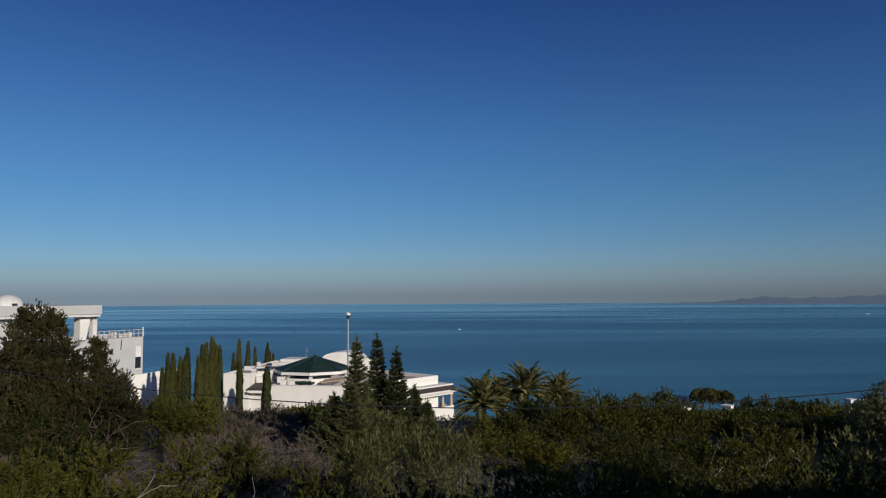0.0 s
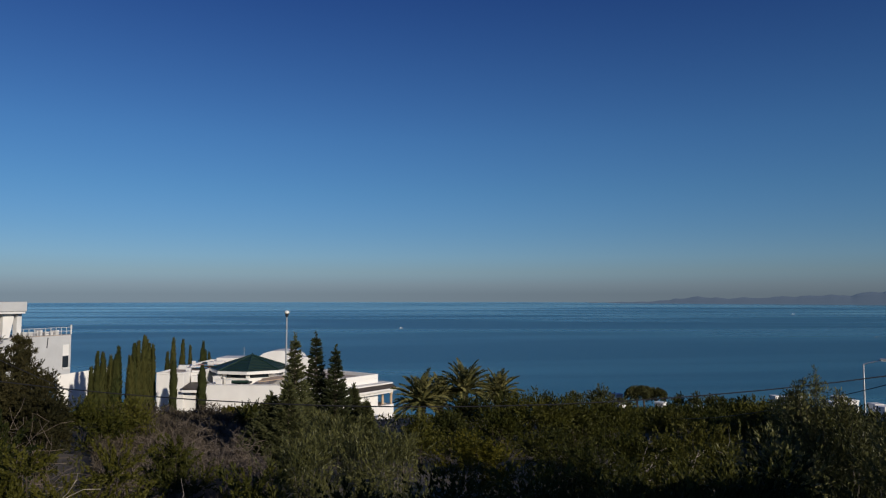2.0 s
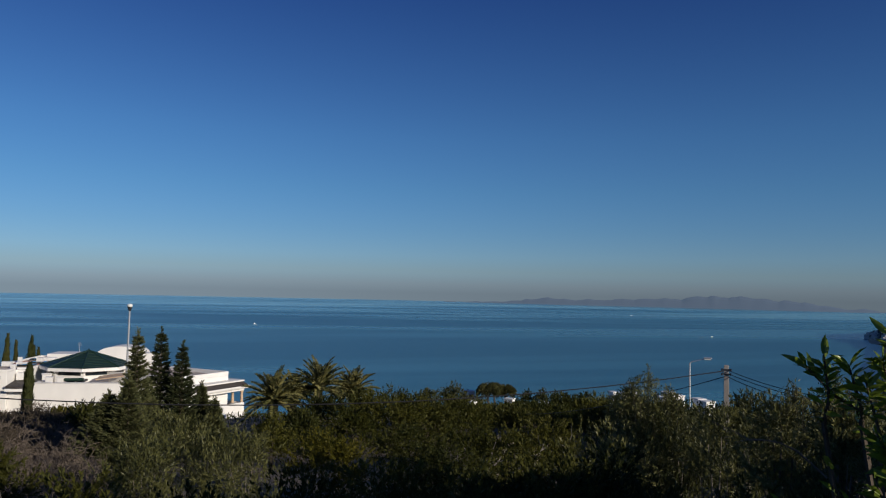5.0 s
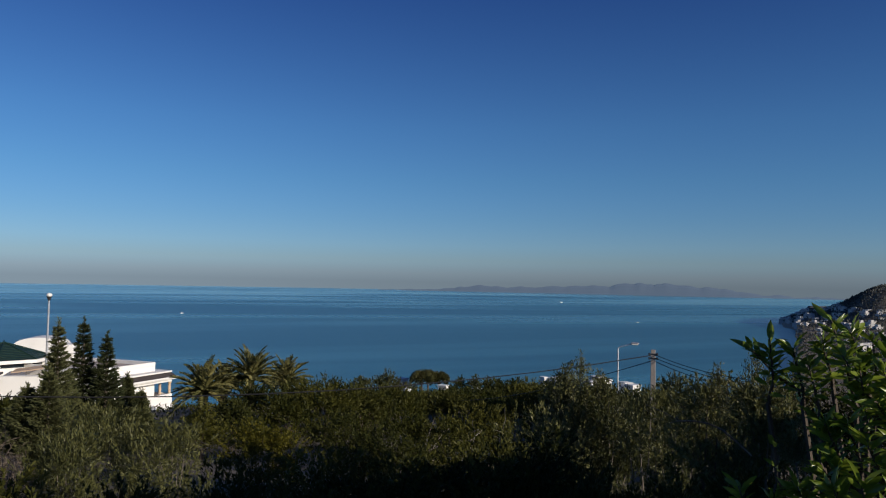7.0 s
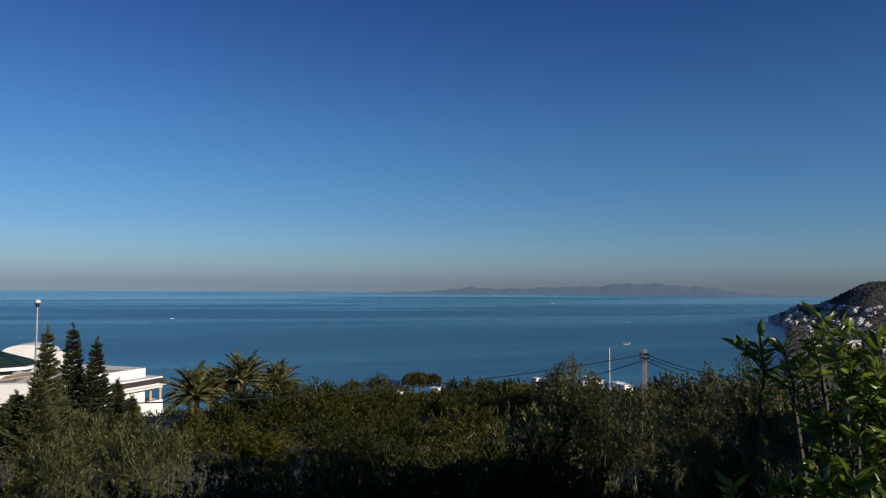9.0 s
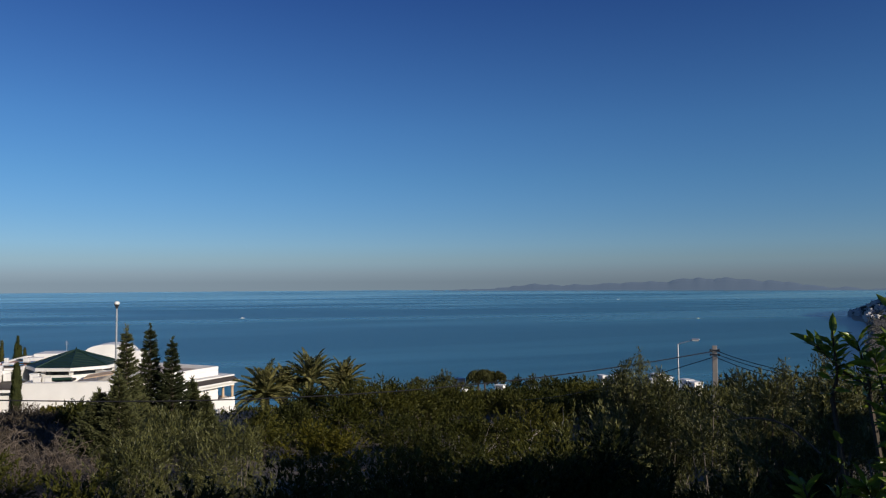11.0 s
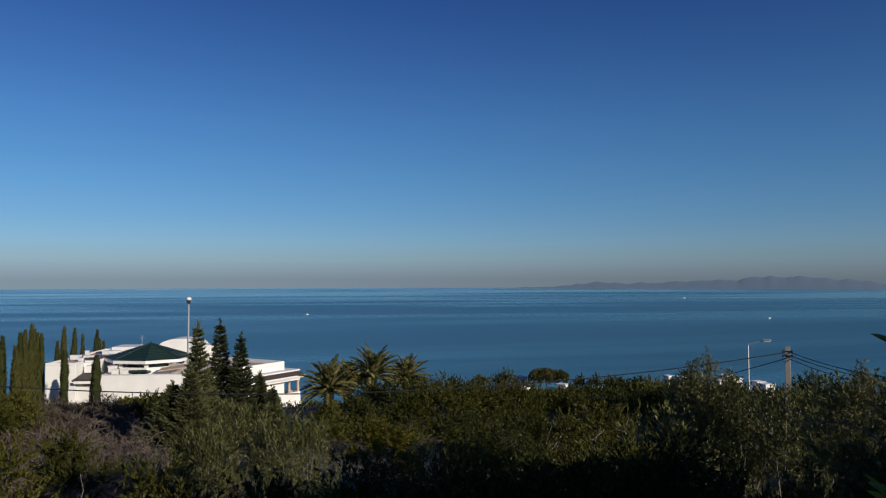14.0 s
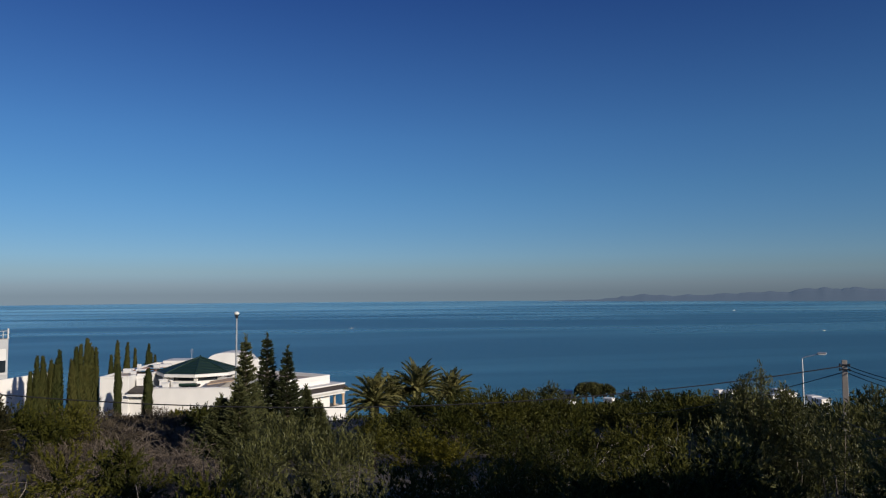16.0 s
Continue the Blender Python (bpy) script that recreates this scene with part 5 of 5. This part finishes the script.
def mountains():
    verts, faces = [], []
    cols = 220
    for i in range(cols):
        az = 15.0 + 38.0 * i / (cols - 1)
        peak = 34 * math.exp(-((az - 36.5) / 3.2) ** 2) + 24 * math.exp(-((az - 41) / 3.0) ** 2) + 20 * math.exp(-((az - 31) / 3.4) ** 2) + 15 * math.exp(-((az - 24.5) / 3.5) ** 2) + 6
        fade = min(1.0, (az - 15.0) / 8, (53.0 - az) / 7)
        peak = (peak + 8 * noise.noise(Vector((az * 0.9, 0, 0))) + 4 * noise.noise(Vector((az * 2.3, 4, 0)))) * 1.65
        a = radians(az)
        for k, (d, f) in enumerate(((4400, 0.0), (4520, 0.35), (4660, 0.75), (4800, 1.0), (4890, 0.0))):
            z = -1.0 + max(peak * fade, 0) * f * (1 + 0.05 * noise.noise(Vector((az * 4, k * 3.0, 1.0))))
            verts.append((d * math.sin(a), d * math.cos(a), z))
    for i in range(cols - 1):
        for k in range(4):
            a = i * 5 + k
            faces.append((a, a + 5, a + 6, a + 1))
    tagged(mesh_object("backdrop", verts, faces, haze_material(), smooth=True), "mountains across the gulf, blue haze painted on as a faint glow", "mountains", kind="structure")


mountains()


# ---- boats far out ----
def boat(az, el, heading, scale=1.0):
    d = (EYE - 0.3) / math.tan(radians(-el))
    x, y = d * math.sin(radians(az)), d * math.cos(radians(az))
    t = thing("fishing_boat", pose(x, y, 0.0, 0, 0, heading), "small white fishing boat on the calm sea", "boat", "boats")
    bm = bmesh.new()
    lo, hi = [], []
    for k in range(11):
        u = -1 + 0.2 * k
        w = 0.16 * (1 - max(u, 0) ** 2.2) * (0.85 if u < -0.8 else 1)
        lo.append([bm.verts.new((u * 5.5 * scale, sg * w * 5 * scale, -0.2)) for sg in (-1, 1)])
        hi.append([bm.verts.new((u * 6 * scale, sg * w * 6.5 * scale, (0.8 + 0.5 * max(u, 0) ** 2) * scale)) for sg in (-1, 1)])
    for k in range(10):
        for j in (0, 1):
            bm.faces.new((lo[k][j], lo[k + 1][j], hi[k + 1][j], hi[k][j]))
        bm.faces.new((hi[k][0], hi[k + 1][0], hi[k + 1][1], hi[k][1]))
    bm.faces.new((lo[0][0], hi[0][0], hi[0][1], lo[0][1]))
    part("hull", bm, WHITE, t)
    part("cabin", box(-2.6 * scale, 0.6 * scale, -0.7 * scale, 0.7 * scale, 0.8 * scale, 2.4 * scale, 0.1), WHITE, t)
    part("mast", add_tube(bmesh.new(), [(-0.5 * scale, 0, 2.4 * scale), (-0.5 * scale, 0, 4.2 * scale)], [0.06, 0.03], 5), GALVANISED, t)


boat(1.3, -2.68, 20, 0.5)
boat(30.4, -1.40, -10, 0.75)
boat(36.2, -2.78, 15, 0.5)


# ---- the wake of the small motor boat ----
FOAM = material("wake_foam", (0.34, 0.44, 0.50), 0.5, 0.3, 0.05, 0.5, 0.0)
wx, wy = 1125 * math.sin(radians(35.9)), 1125 * math.cos(radians(35.9))
wake_v, wake_f = [], []
for k in range(13):
    u = k / 12
    x, y = wx - 44 * u, wy - 46 * u ** 1.6
    wake_v += [(x, y - 0.5 - 2.2 * u, 0.05), (x, y + 0.5 + 2.2 * u * (1 - u), 0.05)]
for k in range(12):
    wake_f.append((2 * k, 2 * k + 1, 2 * k + 3, 2 * k + 2))
tagged(mesh_object("boat_wake", wake_v, wake_f, FOAM), "pale curved wake behind a small motor boat", "wake")


# ---- the citrus bush close by ----
def citrus():
    rng = np.random.default_rng(50)
    p = foot(49.5, 2.6)
    t = thing("citrus_bush", Matrix.Translation(p), "citrus bush with glossy bright green pointed leaves", "citrus tree")
    bm, at, way, ln = bmesh.new(), [], [], []
    o, stand = np.array(p), np.array([-0.08, 0.052, -0.02])
    tips = [(43.1, -4.0, 2.55), (44.4, -3.2, 2.50), (45.9, -3.8, 2.50), (46.9, -4.8, 2.45), (48.4, -1.7, 2.50), (49.6, -2.5, 2.45), (50.9, -2.7, 2.50), (51.9, -3.1, 2.45),
            (53.1, -3.5, 2.40), (47.8, -3.4, 2.55), (49.0, -4.1, 2.40), (50.1, -5.0, 2.40), (51.5, -5.0, 2.35), (53.5, -5.2, 2.30), (47.9, -9.0, 2.35), (49.3, -8.8, 2.30),
            (51.1, -7.3, 2.30), (52.4, -6.8, 2.30), (47.4, -11.1, 2.30), (48.6, -11.3, 2.20), (50.4, -10.0, 2.20), (52.1, -9.4, 2.20), (53.4, -9.7, 2.20), (42.2, -13.9, 2.30),
            (44.2, -14.4, 2.25), (46.1, -13.5, 2.30), (48.2, -13.2, 2.10), (50.0, -12.6, 2.10), (52.0, -12.4, 2.10), (53.5, -12.4, 2.10), (54.4, -3.3, 2.50), (55.4, -4.7, 2.40),
            (56.3, -6.8, 2.30), (54.7, -7.7, 2.30), (55.9, -10.4, 2.20), (51.3, -14.3, 2.00), (47.1, -15.2, 2.10)]
    for az, el, d in tips:
        tip = np.array(place(az, el, d)) + stand - o
        root = np.array([0.12 * rng.normal(), 0.12 * rng.normal(), 0.1])
        mid = tip + np.array([0.13, 0.02, -0.22]) + 0.05 * rng.normal(size=3)
        low = root * 0.5 + mid * 0.5 + np.array([0.1, 0.05, -0.05])
        add_tube(bm, [tuple(root), tuple(low), tuple(mid), tuple((mid + tip) / 2 + np.array([0.02, 0, -0.03])), tuple(tip)], [0.016, 0.011, 0.008, 0.005, 0.002], 5)
        for k in range(48):
            f = rng.random() ** 0.5 * 1.6 - 0.6
            q = mid + (tip - mid) * f if f > 0 else mid + (low - mid) * -1.6 * f
            w = tip - mid
            w = w / np.linalg.norm(w)
            a = 2.4 * k
            ring = np.array([math.cos(a), math.sin(a), 0.25 * rng.normal()])
            at.append(q)
            way.append(w * (0.35 + 0.6 * max(f, 0) ** 3) + ring * 0.85 + rng.normal(size=3) * 0.25)
            ln.append(rng.uniform(0.038, 0.082))
    at, way, ln = np.array(at), unit(np.array(way)), np.array(ln)
    # leaves with a midrib fold and a drooping tip: five rows of points
    n = len(at)
    side = unit(np.cross(way, rng.normal(size=(n, 3))))
    up = np.cross(side, way)
    flip = np.sign(up[:, 2:3] + 1e-6)
    side, up = side * flip, up * flip
    verts, faces = [], []
    prof = ((0.0, 0.02, 0.0), (0.25, 0.8, 0.02), (0.5, 1.0, 0.03), (0.78, 0.62, 0.0), (1.0, 0.02, -0.08))
    for i in range(n):
        b = len(verts)
        wdt = ln[i] * 0.125
        for u, s, z in prof:
            c = at[i] + way[i] * ln[i] * u + up[i] * ln[i] * z
            verts += [tuple(c - side[i] * wdt * s + up[i] * wdt * 0.35 * s), tuple(c), tuple(c + side[i] * wdt * s + up[i] * wdt * 0.35 * s)]
        for r in range(4):
            for k in (0, 1):
                a = b + 3 * r + k
                faces.append((a, a + 1, a + 4, a + 3))
    mesh_object("foliage", verts, faces, CITRUS_LEAF, t, smooth=True)
    part("branch_frame", bm, BARK, t)


citrus()


def near_branch():
    t = thing("bare_branch", Matrix.Translation(place(36.8, -9.2, 9)), "thin crooked bare branch reaching through the bushes", "branch")
    o = place(36.8, -9.2, 9)
    pts = [place(a, e, 9) - o for a, e in ((35.8, -8.9), (37.4, -9.5), (38.4, -10.0), (39.5, -9.9), (40.4, -10.0), (41.4, -10.4), (42.4, -11.2), (43.3, -12.0))]
    part("limb", add_tube(bmesh.new(), pts, [0.004, 0.005, 0.006, 0.008, 0.009, 0.010, 0.010, 0.011], 6), DRY_TWIG, t)
    part("side_twig", add_tube(bmesh.new(), [pts[3], pts[3] + Vector((-0.2, 0, 0.02)), pts[3] + Vector((-0.4, 0.05, -0.02))], [0.007, 0.005, 0.002], 5), DRY_TWIG, t)


near_branch()


# unseen white blocks added beside the lookout, only to shade the nearest bushes
lookout = thing("unseen_shade_wall", pose(0, 0, 0), "unseen plain white blocks added to shade the nearest bushes", "wall", kind="structure")
part("wall", box(10.2, 13.4, -7.0, -4.0, 50.0, 58.9, 0.05), WHITE, lookout)
part("wall", box(13.4, 19.0, -7.0, -4.0, 50.0, 57.7, 0.05), WHITE, lookout)
part("wall", box(19.0, 40.0, -12.0, -4.0, 50.0, 56.4, 0.05), WHITE, lookout)
